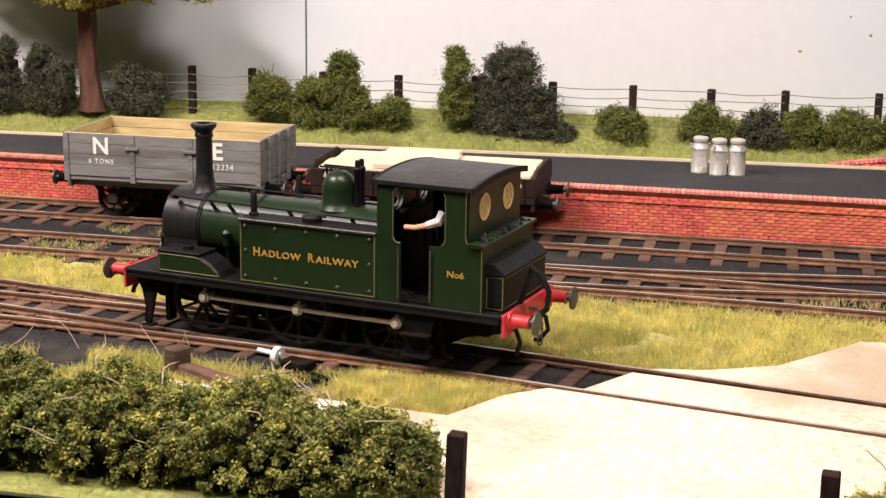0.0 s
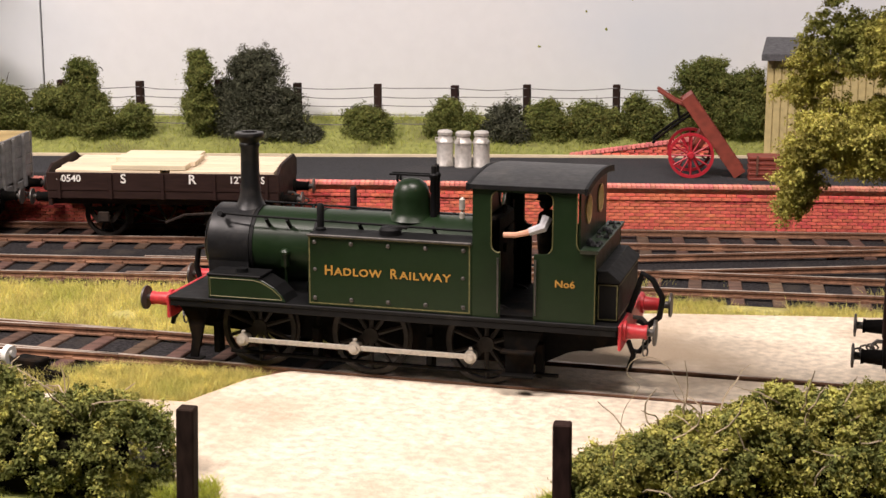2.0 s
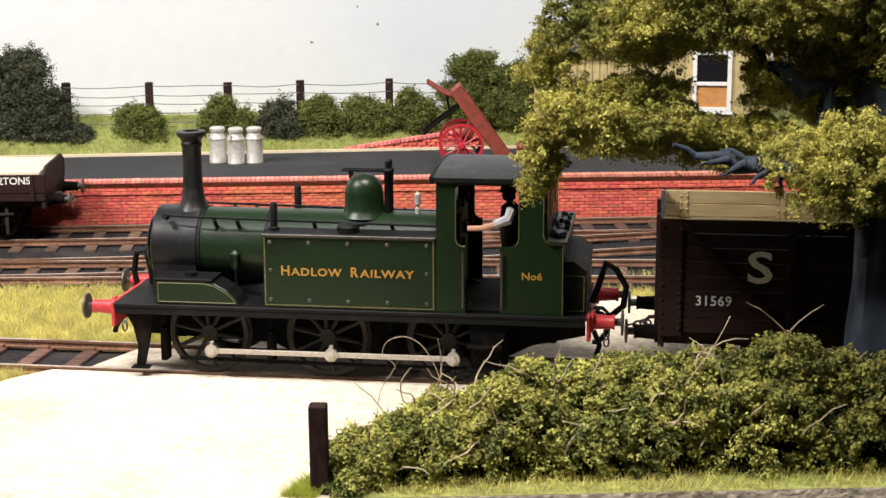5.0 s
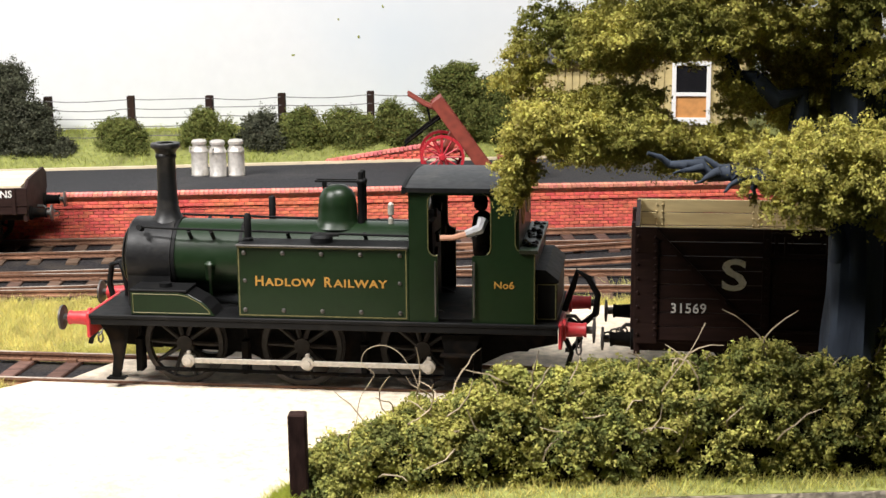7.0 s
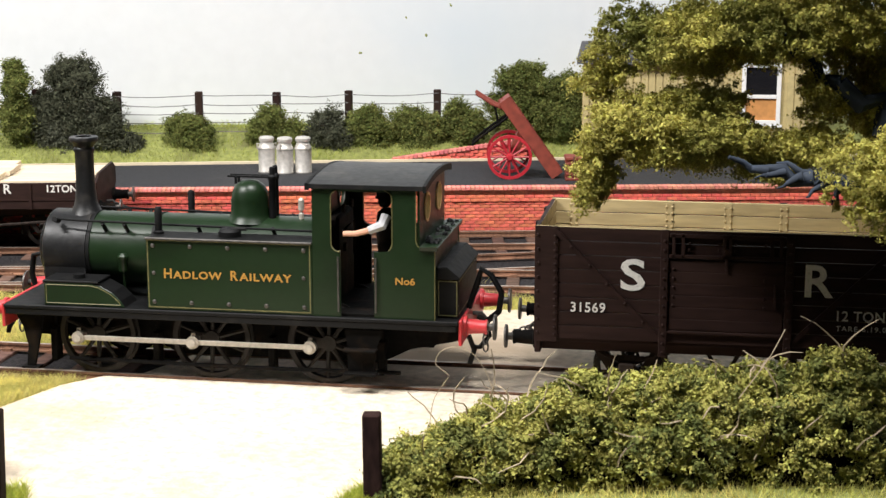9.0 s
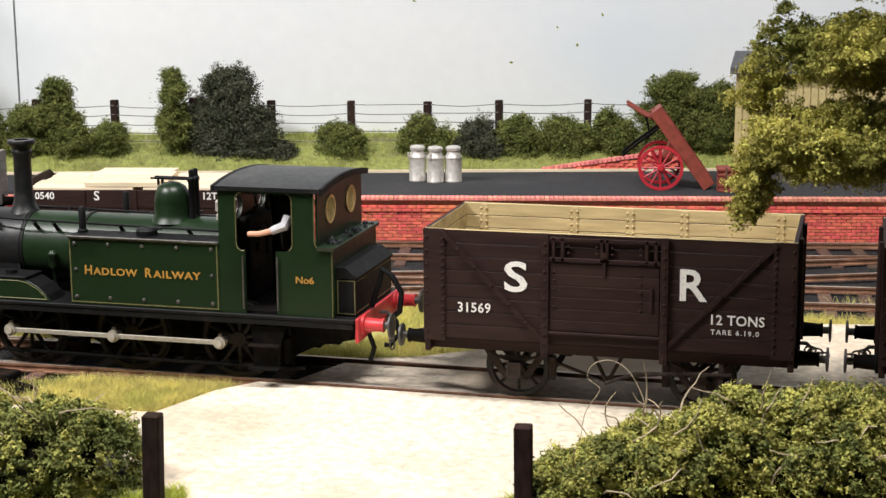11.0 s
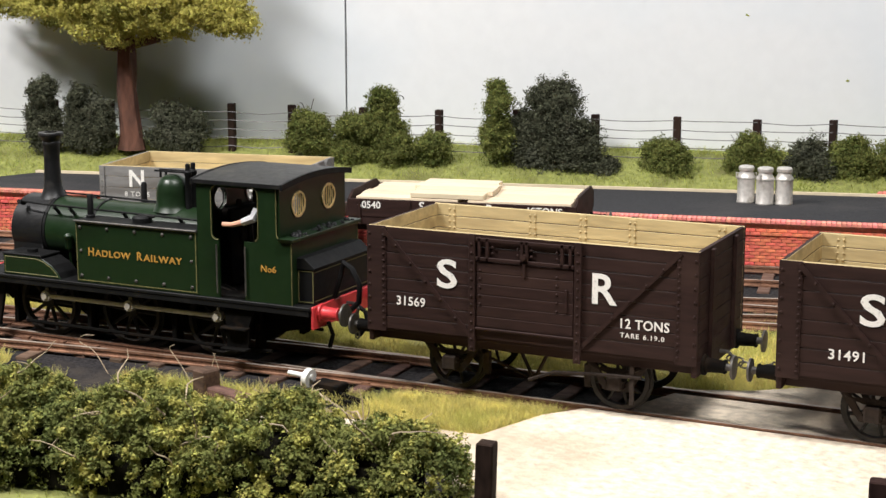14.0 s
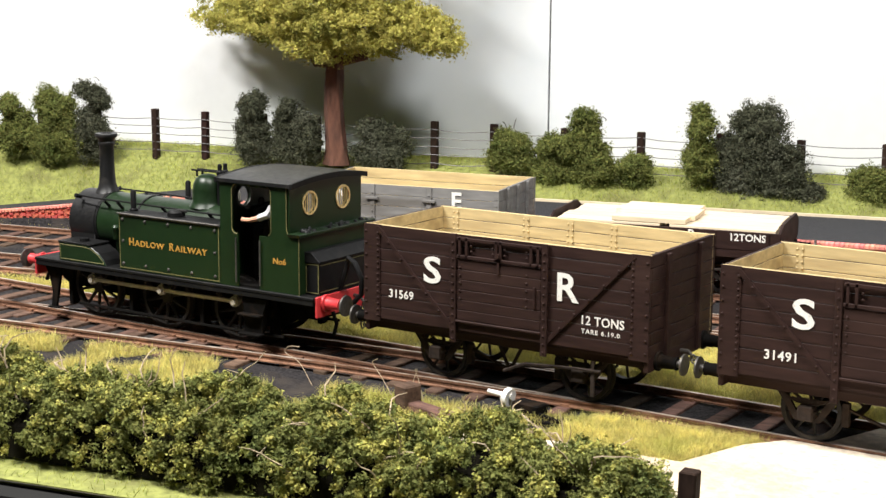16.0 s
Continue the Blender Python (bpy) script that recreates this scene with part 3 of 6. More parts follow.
grass_patch([(-600, 110), (-420, 145), (-420, 158), (-600, 122)], -4.2, 4000, 3.5, GRASS, "sparse grass between the rails", 0.05)


def bank_z(x, y):
    y0 = plat_back_y(x) + 0.5
    u = (y - y0) / (backdrop_y(x) + 3 - y0)
    lo = 19.5 if x > -660 else -4.4 + max(0, (x + 845) / 185) * 23.9
    return lo + (36 - lo) * min(1, max(0, u) * 1.5) ** 0.8 - 0.3


BANK = [(x, plat_back_y(x) + 2) for x in range(-720, 61, 30)] + [(x, backdrop_y(x)) for x in range(60, -1101, -30)] + [(x, plat_back_y(x) + 2) for x in range(-1100, -720, 40)]
grass_patch(BANK, bank_z, 190000, 3.2, GRASS2, "short green static grass on the bank", -0.6)


grass_patch([(x, wall_y(x) + 8) for x in range(-1100, -810, 40)] + [(x, plat_back_y(x) - 8) for x in range(-820, -1101, -40)], -4.2, 16000, 3.6, GRASS2, "rough grass beyond the platform ramp", -0.1)


def foliage(name, blobs, label, category, material, n_clump=60, per=40, leaf=1.5, clump=4.5, group="", rough=0.42, fill=0.35):
    """A bush of many small leaf clumps on uneven ellipsoids: (x, y, z, rx, ry, rz)."""
    allv = []
    tot = sum(b[3] * b[5] + b[4] * b[5] for b in blobs)
    for x, y, z, rx, ry, rz in blobs:
        k = max(6, int(n_clump * (rx * rz + ry * rz) / tot * len(blobs) / max(1, len(blobs) ** 0.4)))
        d = RNG.normal(size=(k, 3))
        d /= np.linalg.norm(d, axis=1)[:, None]
        shell = 1.0 - fill * RNG.random((k, 1)) + rough * RNG.normal(size=(k, 1)) * 0.5
        c = np.array([x, y, z]) + d * np.array([rx, ry, rz]) * np.clip(shell, 0.3, 1.35)
        rad = clump * (0.6 + 0.7 * RNG.random(k))
        allv.append(leaves_array(RNG, c, rad, per, leaf))
    thing = tagged(empty(name), label, category, group)
    mesh_np("foliage", np.concatenate(allv), 3, material, thing)
    return thing


def twigs(parent, spots, rng, spread=18, mat_=None):
    bm = bmesh.new()
    for x, y, z, h in spots:
        p = Vector((x, y, z))
        pts = [p.copy()]
        d = Vector((rng.uniform(-1, 1), rng.uniform(-0.8, 0.6), rng.uniform(0.4, 1.5))).normalized()
        for k in range(5):
            d = (d + Vector((rng.uniform(-0.6, 0.6), rng.uniform(-0.5, 0.5), rng.uniform(-0.5, 0.35)))).normalized()
            p = p + d * h / 5
            pts.append(p.copy())
        tube(bm, pts, [0.32, 0.3, 0.27, 0.24, 0.2, 0.12], 4)
    return part("twig_growth", bm, mat_ or TWIG, parent)


def hedge(label, line, tops, depth, material, n, seed, material2=None):
    """A long hedge along a line of (x, y) with the given top heights."""
    rng = np.random.default_rng(seed)
    p = np.array(line, float)
    d = np.concatenate([[0], np.cumsum(np.hypot(*np.diff(p, axis=0).T))])
    s = rng.uniform(-9, d[-1] + 9, n)
    over = np.maximum(np.maximum(-s, s - d[-1]), 0) / 9.5
    shrink = np.sqrt(1 - over ** 2)
    extra = np.where(s < 0, s, np.maximum(s - d[-1], 0))
    x, y = np.interp(s, d, p[:, 0]) + extra, np.interp(s, d, p[:, 1])
    top = np.interp(s, d, tops)
    bump = np.array([noise.noise(Vector((a * 0.045, b, seed))) for a, b in zip(s, top * 0)])
    top = top * (1 + 0.38 * bump) * (0.25 + 0.75 * shrink)
    a = rng.uniform(0, math.pi, n)
    pit = np.array([noise.noise(Vector((a * 0.11, b * 0.11, seed + 5))) for a, b in zip(s, a * 22)])
    r = np.minimum(1.02, 0.97 - 0.26 * rng.random(n) ** 2 + 0.42 * pit)
    cy = y - np.cos(a) * depth * shrink * r * (0.9 + 0.25 * bump)
    cz = -3 + (top + 3) * np.sin(a) ** 0.55 * r
    rad = 2.9 * (0.4 + 0.9 * rng.random(n))
    c = np.stack([x, cy, cz], 1)
    thing = tagged(empty("hedge"), label, "hedge")
    k = int(n * 0.68)
    mesh_np("foliage", leaves_array(rng, c[:k], rad[:k], 120, 0.6, up=0.35), 3, material, thing)
    mesh_np("foliage", leaves_array(rng, c[k:], rad[k:], 120, 0.6, up=0.35), 3, material2 or material, thing)
    # inner hedge shell, near-black: the shade of the leaf gaps is in its colour
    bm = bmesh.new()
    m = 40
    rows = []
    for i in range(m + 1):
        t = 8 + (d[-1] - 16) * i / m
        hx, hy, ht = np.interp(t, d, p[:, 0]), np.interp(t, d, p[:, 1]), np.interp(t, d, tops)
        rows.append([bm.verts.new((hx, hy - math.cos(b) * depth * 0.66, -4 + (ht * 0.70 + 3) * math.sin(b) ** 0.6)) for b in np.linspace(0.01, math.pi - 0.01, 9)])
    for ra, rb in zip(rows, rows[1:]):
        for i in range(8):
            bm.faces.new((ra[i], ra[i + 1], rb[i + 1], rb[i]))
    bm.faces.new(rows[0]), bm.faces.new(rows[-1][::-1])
    part("hedge_heart", bm, HEART_SHADE, thing)
    rr = random.Random(seed)
    spots = []
    for _ in range(int(n / 38)):
        t = rr.uniform(0, d[-1])
        side = rr.uniform(-1, 0.6)
        spots.append((np.interp(t, d, p[:, 0]), np.interp(t, d, p[:, 1]) + side * depth * 0.9, np.interp(t, d, tops) * (1 - 0.75 * abs(side)), rr.uniform(8, 24)))
    twigs(thing, spots, rr)
    return thing


hedge("dense clipped olive-green hedge in front of the siding", [(-700, edge_y(-700) + 34), (-480, edge_y(-480) + 32), (-360, edge_y(-360) + 31), (-260, edge_y(-260) + 30), (-203, edge_y(-203) + 25)], [26.5, 26, 25.5, 24.5, 22.5], 20.5, HEDGE, 5200, 3, HEDGE2)
hedge("loose yellow-green hedge beside the gravel road", [(-70, -112), (-56, -104), (-30, -96), (20, -86), (80, -74), (180, -54)], [10, 18, 26, 29, 34, 42], 19, HEDGE2, 4200, 8, HEDGE)
for xa, xb, zz, off in ((-1100, -186, -3.6, 12), (-74, 258, -0.7, 13)):
    xs = np.linspace(xa, xb, 24)
    poly = [(x, edge_y(x) + 0.6) for x in xs] + [(x, edge_y(x) + off + 22) for x in xs[::-1]]
    structure(sheet("verge", poly, -5, zz, BANKSOIL), "earth verge under the static grass", "verge")
    grass_patch([(x, edge_y(x) + 1) for x in xs] + [(x, edge_y(x) + off + 8) for x in xs[::-1]], zz - 0.3, 26000 if xa < -500 else 30000, 2.8 if xa < -500 else 3.6, GRASS2 if xa < -500 else GRASS, "short grass verge along the layout edge", -0.8)
grass_patch([(-192, -146), (-176, -151), (-169, -148), (-178, -130)], -1.2, 2600, 3.4, LIME, "tuft of grass at the gate post", -0.9)
grass_patch([(-88, -131), (-78, -131), (-74, -116), (-82, -116)], -1.2, 2200, 3.4, LIME, "tuft of grass at the gate post", -0.9)

LEAFS = {"D": (DARKLEAF, "dark grey-green bush against the fence"), "M": (MIDLEAF, "leafy mid-green bush against the fence"), "L": (HEDGE2, "bright yellow-green bush against the fence")}
BUSHES = [(-673, 266, 33, 76, 23, "D"), (-643, 274, 32, 76, 34, "D"), (-589, 288, 34, 60, 39, "D"), (-504, 310, 36, 69, 25, "M"), (-459, 322, 27, 75, 42, "M"), (-481, 316, 28, 59, 21, "M"), (-428, 330, 30, 48, 20, "M"),
          (-391, 339, 34, 81, 17, "M"), (-363, 347, 22, 82, 62, "D"), (-327, 356, 21, 33, 19, "D"), (-295, 364, 20, 45, 38, "M"), (-244, 378, 26, 47, 30, "M"), (-215, 385, 23, 48, 26, "D"), (-190, 392, 23, 49, 37, "M"),
          (-162, 399, 22, 50, 34, "M"), (-135, 406, 26, 52, 27, "M"), (-101, 415, 32, 79, 36, "M"), (-74, 421, 30, 70, 34, "M"), (-847, 221, 30, 72, 22, "M"), (-817, 229, 28, 70, 48, "M"), (-787, 236, 31, 85, 23, "D")]
for x, y, z0, z1, w, kind in BUSHES:
    material, label = LEAFS[kind]
    h = z1 - z0
    r = w / 2
    rr = random.Random(int(x * 7 + z1))
    slim = h > 1.15 * w
    blobs = [(x, y, z0 + h * 0.25, r * 0.92, 9, h * 0.27)]
    for k in range(6 + int(w * h / 260)):
        u = rr.random() ** 0.9
        hw = r * (1 - (0.72 if slim else 0.55) * u ** 1.7)
        size = r * rr.uniform(0.24, 0.46) * (1 - 0.3 * u) + 1.5
        blobs.append((x + rr.uniform(-1, 1) * hw * 0.85, y + rr.uniform(-5, 5), z0 + h * (0.14 + 0.76 * u), size, 6, size * rr.uniform(0.8, 1.15)))
    b = foliage("bush", blobs, label, "bush", material, n_clump=int(110 + w * h * 0.12), per=56, leaf=0.62, clump=3.7, group="bushes along the fence", rough=0.45)
    twigs(b, [(x + rr.uniform(-r, r) * 0.7, y, z0 + h * rr.uniform(0.5, 0.95), rr.uniform(4, 9)) for _ in range(5)], rr, mat_=POST)


# ---------------------------------------------------------------- fence
FENCE_X = [-1010, -965, -920, -880, -835, -792, -749, -714, -672, -636, -600, -558, -520, -476, -430, -384, -338, -291, -246, -204, -152, -106, -62, -18, 26, 70]
fence = tagged(empty("wire_fence"), "post and wire fence with dark weathered timber posts", "fence")
for k, x in enumerate(FENCE_X):
    rr = random.Random(k)
    bm = bmesh.new()
    y, top = fence_y(x), 60.2 + float(np.interp(x, [-600, -430, -291, -150], [2.6, 1.4, -0.6, -1.2])) + rr.uniform(-0.8, 0.8)
    box(bm, -2.2, 2.2, -2.0, 2.0, 28, top, 0.35)
    post = part("fence_post", bm, POST, fence, at=mpose(x, y, 0, rr.uniform(-0.9, 0.9), 0, rr.uniform(-10, 10)))
for k in range(5):
    bm = bmesh.new()
    pts = []
    for a, b in zip(FENCE_X, FENCE_X[1:]):
        rr = random.Random(a * 3 + k)
        sag = rr.uniform(0.2, 1.6)
        for u in (0, 0.25, 0.5, 0.75):
            x = a + (b - a) * u
            pts.append((x, fence_y(x) - 2.3, 57.5 - k * 5.3 - sag * 4 * u * (1 - u) + rr.uniform(-0.2, 0.2)))
    tube(bm, pts, 0.28, 4)
    part("fence_wire", bm, WIRE, fence)


# ---------------------------------------------------------------- trees
def limb(bm, p0, p1, r0, r1, rng, n=6, wob=0.08):
    p0, p1 = Vector(p0), Vector(p1)
    ln = (p1 - p0).length
    pts = [p0 + (p1 - p0) * (k / n) + Vector((rng.uniform(-1, 1), rng.uniform(-1, 1), rng.uniform(-1, 1))) * ln * wob * (0 < k < n) for k in range(n + 1)]
    tube(bm, pts, [r0 + (r1 - r0) * k / n for k in range(n + 1)], 10)
    return pts


def tree(label, base, height, r, crown, bark, leafm, seed, n_clump, limbs, per=46, leaf=1.5, clump=6.0):
    rng = random.Random(seed)
    t = tagged(empty("tree"), label, "tree")
    bm = bmesh.new()
    b = Vector(base)
    pts = [b + Vector((rng.uniform(-1, 1) * 1.5 * (k > 0), rng.uniform(-1, 1), height * k / 7)) for k in range(8)]
    rings, m, seg = [], 30, 20
    for i in range(m + 1):
        u = i / m
        c = pts[0].lerp(pts[-1], u) + Vector((1.2 * math.sin(u * 7 + seed), 0.8 * math.cos(u * 6), 0))
        rr = r * float(np.interp(u, [0, 0.06, 0.2, 0.6, 1.0], [1.35, 1.12, 1.0, 0.85, 0.5]))
        rings.append([bm.verts.new(c + Vector((math.cos(t), math.sin(t), 0)) * rr * (1 + 0.10 * math.sin(5 * t + 5 * u + seed) + 0.16 * noise.noise(Vector((3 * math.cos(t), 3 * math.sin(t), u * 7 + seed))))) for t in [2 * math.pi * k / seg for k in range(seg)]])
    for ra, rb in zip(rings, rings[1:]):
        for k in range(seg):
            bm.faces.new((ra[k], ra[(k + 1) % seg], rb[(k + 1) % seg], rb[k]))
    bm.faces.new(rings[0][::-1]), bm.faces.new(rings[-1])
    for f in limbs:
        limb(bm, *f, rng)
    part("trunk", bm, bark, t, smooth=True)
    allv = []
    for x, y, z, rx, ry, rz, dens in crown:
        k = int(n_clump * dens)
        d = RNG.normal(size=(k, 3))
        d /= np.linalg.norm(d, axis=1)[:, None]
        c = np.array([x, y, z]) + d * np.array([rx, ry, rz]) * (0.45 + 0.75 * RNG.random((k, 1)))
        allv.append(leaves_array(RNG, c, clump * (0.35 + 1.0 * RNG.random(k)), per, leaf, squash=0.7))
    mesh_np("crown", np.concatenate(allv), 3, leafm, t)
    return t


TX, TY = -618, 281
tree("spreading yellow-green tree with a straight brown trunk", (TX, TY, 33), 110, 6.3,
     [(TX - 66, TY - 8, 127, 32, 24, 11, 1.0), (TX - 25, TY - 12, 124, 36, 28, 14, 1.3), (TX + 28, TY - 10, 124, 36, 28, 13, 1.2), (TX + 64, TY - 6, 124, 24, 20, 12, 0.8), (TX + 82, TY - 6, 116, 15, 13, 8, 0.5), (TX, TY - 14, 110, 24, 20, 9, 0.6), (TX + 40, TY - 6, 112, 16, 14, 7, 0.25), (TX, TY - 12, 140, 60, 30, 14, 1.4), (TX + 5, TY - 10, 165, 62, 32, 26, 1.6), (TX - 40, TY, 190, 40, 30, 26, 0.9), (TX + 40, TY, 190, 40, 30, 26, 0.9)],
     BARK, TREELEAF, 2, 190, [((TX, TY, 98), (TX - 48, TY - 6, 122), 3.6, 1.5), ((TX, TY, 98), (TX + 52, TY - 4, 122), 3.6, 1.5), ((TX, TY, 110), (TX + 14, TY - 10, 160), 3, 1.2)], per=130, leaf=0.8, clump=5.2)
RX, RY = 76, -74
tree("large leafy tree with blue-grey bark and yellow-green leaves", (RX, RY, -3), 175, 8.0,
     [(0, -86, 99, 21, 12, 7.5, 0.9), (-9, -86, 102, 12, 10, 7, 0.5), (14, -84, 98, 12, 10, 7, 0.5), (-20, -87, 89, 6, 7, 8, 0.3), (-21, -87, 82, 3.5, 4, 5, 0.1), (37, -80, 95, 12, 9, 5, 0.35), (10, -83, 107.5, 10, 8, 4.5, 0.3), (1, -84, 106, 8, 7, 3, 0.15), (40, -79, 109, 4, 5, 6, 0.1), (-19, -82, 120, 6, 6, 6, 0.06), (28, -84, 89, 10, 6, 3, 0.15),
      # blobs at z 166 to 174: unseen canopy added to shade the wagon
      (6, -84, 126, 16, 12, 9, 0.7), (30, -80, 129, 19, 14, 9.5, 0.8), (60, -72, 106, 8, 6, 9, 0.2), (-24, -60, 166, 34, 34, 10, 1.3), (20, -48, 172, 46, 42, 12, 2.6), (80, -42, 174, 50, 46, 12, 2.8), (130, -40, 172, 40, 44, 12, 1.2), (58, -80, 135, 22, 14, 13, 0.9), (80, -80, 128, 15, 14, 18, 0.7), (-14, -82, 126, 6, 6, 14, 0.12), (-20, -82, 112, 6, 6, 5, 0.12),
      # blobs behind y -58 and above z 150: added to block lamp light
      (2, -57, 91, 22, 15, 5.5, 0.9), (32, -56, 89, 12, 12, 4.5, 0.5), (6, -56, 122, 18, 14, 9, 0.6), (32, -54, 126, 19, 14, 10, 0.6), (62, -54, 112, 20, 14, 18, 0.9), (63, -98, 89, 19, 12, 12.5, 1.0), (81, -96, 88, 13, 12, 14, 0.7), (62, -62, 112, 15, 8, 12, 0.5), (84, -70, 108, 14, 12, 14, 0.5), (25, -76, 158, 45, 26, 17, 1.0), (80, -76, 160, 42, 28, 22, 1.1), (52, -76, 185, 56, 32, 18, 1.0)],
     BLUEBARK, TREELEAF, 6, 330, [((RX - 2, RY, 76), (56, -92, 85), 4.6, 2.8), ((56, -92, 85), (40, -97, 88.5), 2.8, 2.2), ((40, -97, 88.5), (17, -98, 94), 2.2, 0.6), ((44, -97, 88), (38, -99, 83.5), 1.4, 0.2), ((37, -98, 89), (30, -100, 86), 1.5, 0.2), ((48, -96, 87), (45, -98, 81.5), 1.4, 0.2), ((32, -98, 90), (24, -99, 88.5), 1.3, 0.2), ((42, -97, 88.5), (30, -94, 92), 1.8, 0.4), ((RX, RY, 92), (47, -80, 113), 4.6, 2.4), ((47, -80, 113), (26, -80, 130), 2.2, 1.0), ((RX, RY, 96), (96, -86, 124), 4.0, 1.6), ((RX, RY, 60), (64, -92, 84), 3.0, 1.2)], per=140, leaf=0.5, clump=3.0)


# ---------------------------------------------------------------- things on the platform
def milk_churn():
    ch = tagged(empty("milk_churn"), "dull silver metal milk churn with lid on the platform", "milk churn", "row of milk churns")
    bm = bmesh.new()
    lathe(bm, [(4.7, 0), (4.9, 0.3), (4.9, 0.9), (4.75, 1.1), (4.75, 13.2), (5.0, 13.5), (5.0, 14.2), (4.7, 14.6), (3.7, 16.6), (3.6, 17.8)], seg=24)
    part("churn_body", bm, CHURN, ch, smooth=True)
    bm = bmesh.new()
    lathe(bm, [(3.7, 17.6), (4.2, 17.9), (4.3, 19.4), (3.6, 20.2), (2.2, 20.5), (0.3, 20.6)], seg=20)
    part("lid", bm, CHURN, ch, smooth=True)
    for s in (-1, 1):
        bm = bmesh.new()
        tube(bm, [(s * 3.6, 0, 16), (s * 5.4, 0, 16.4), (s * 5.3, 0, 13.6), (s * 4.7, 0, 13)], 0.4)
        part("handle", bm, CHURN, ch)
    return ch


CH = milk_churn()
CH.matrix_basis = mpose(-233.0, 318, 21.0, 0, 0, 20)
copy_thing(CH, mpose(-222.0, 316, 21.0, 0, 0, 75))
copy_thing(CH, mpose(-212.6, 320, 21.0, 0, 0, 140))


def hand_cart(at):
    cart = tagged(empty("porter_cart", at), "red two-wheeled porter's cart tipped up on its handles", "cart")
    tilt = Matrix.Rotation(radians(54.4), 3, "Y")
    mid = Vector((10.8, 0, 21.8))
    deck = None
    for x0, x1, y0, y1, z0, z1 in [(-25, 25, -7.6, 7.6, -1.6, -0.6)] + [(-25, 25, -7.8 + k * 3.9, -4.1 + k * 3.9, -0.9, 0.9) for k in range(4)] + [(-25.5, 25.5, y - 0.8, y + 0.8, -2.6, 4.6) for y in (-8.4, 8.4)] + [(-25.5, -23.5, -8, 8, 0.9, 4.5), (23.5, 25.5, -8, 8, 0.9, 3.0)]:
        bm = bmesh.new()
        box(bm, x0, x1, y0, y1, z0, z1, 0.15)
        for v in bm.verts:
            v.co = tilt @ v.co + mid
        piece = part("plank" if deck else "deck", bm, CARTBODY, deck or cart)
        deck = deck or piece
    for y in (-7, 7):
        bm = bmesh.new()
        tube(bm, [(-3, y, 38), (-9, y, 40.5), (-18.5, y, 46.5)], 0.9)
        part("handle", bm, CARTBODY, cart)
        bm = bmesh.new()
        tube(bm, [(1, y, 35), (-10, y, 27), (-19, y, 20), (-20.5, y, 18)], 0.8)
        tube(bm, [(-8, y, 40), (-6, y, 29)], 0.6)
        part("leg", bm, UNDER, cart)
    for y in (-11.5, 11.5):
        bm = bmesh.new()
        lathe(bm, [(10.6, y - 0.8), (12.2, y - 0.8), (12.2, y + 0.8), (10.6, y + 0.8), (10.6, y - 0.8)], axis="Y", seg=32, caps=False)
        lathe(bm, [(0.2, y - 2.0), (1.5, y - 1.8), (2.2, y), (1.5, y + 1.8), (0.2, y + 2.0)], axis="Y", seg=12)
        for v in bm.verts:
            v.co += Vector((0, 0, 12.2))
        wheel = part("spoked_wheel", bm, CARTRED, cart, "bright red twelve-spoke wheel", smooth=True)
        for k in range(12):
            t = 2 * math.pi * k / 12
            part("spoke", cyl(bmesh.new(), (math.cos(t) * 1.4, y, 12.2 + math.sin(t) * 1.4), (math.cos(t) * 10.8, y, 12.2 + math.sin(t) * 10.8), 0.6, 0.5, 6), CARTRED, wheel)
    bm = bmesh.new()
    cyl(bm, (0, -12, 12.2), (0, 12, 12.2), 0.9)
    prism(bm, [(-2, 11), (3, 11), (10, 23), (6, 28)], -6, 6, "xz")
    part("axle", bm, CARTBODY, cart)
    return cart


hand_cart(mpose(-97, 326, 21.0, 0, 0, 9))


def brick_ramp():
    """Low brick retaining wall that climbs beside the platform path."""
    ramp = structure(empty("brick_ramp"), "low sloping red brick retaining wall with coping", "brick wall")
    top = lambda x: 21.5 + (x + 172) * 0.14
    yy = lambda x: 382 + 0.26 * (x + 130)
    bm = bmesh.new()
    prism(bm, [(-172, 20), (-92, 20), (-92, top(-92)), (-172, top(-172))], 0, 4, "xz")
    for v in bm.verts:
        v.co.y += yy(v.co.x)
    part("mortar_bed", bm, MORTAR, ramp)
    bm = bmesh.new()
    for c in range(14):
        x = -172 + (c % 2) * 2.6
        while x < -97:
            z = 20.4 + c * 1.75
            if z + 1.6 < top(x):
                box(bm, x, x + 4.9, yy(x) - 0.7, yy(x) + 0.5, z, z + 1.5)
            x += 5.25
    tagged(part("brickwork", bm, BRICK, ramp), kind="stuff")
    bm = bmesh.new()
    x = -172.0
    while x < -93:
        box(bm, x, x + 2.2, yy(x) - 1.5, yy(x) + 5, top(x) - 0.2, top(x) + 1.6)
        x += 2.5
    tagged(part("coping", bm, COPING, ramp), kind="stuff")


brick_ramp()


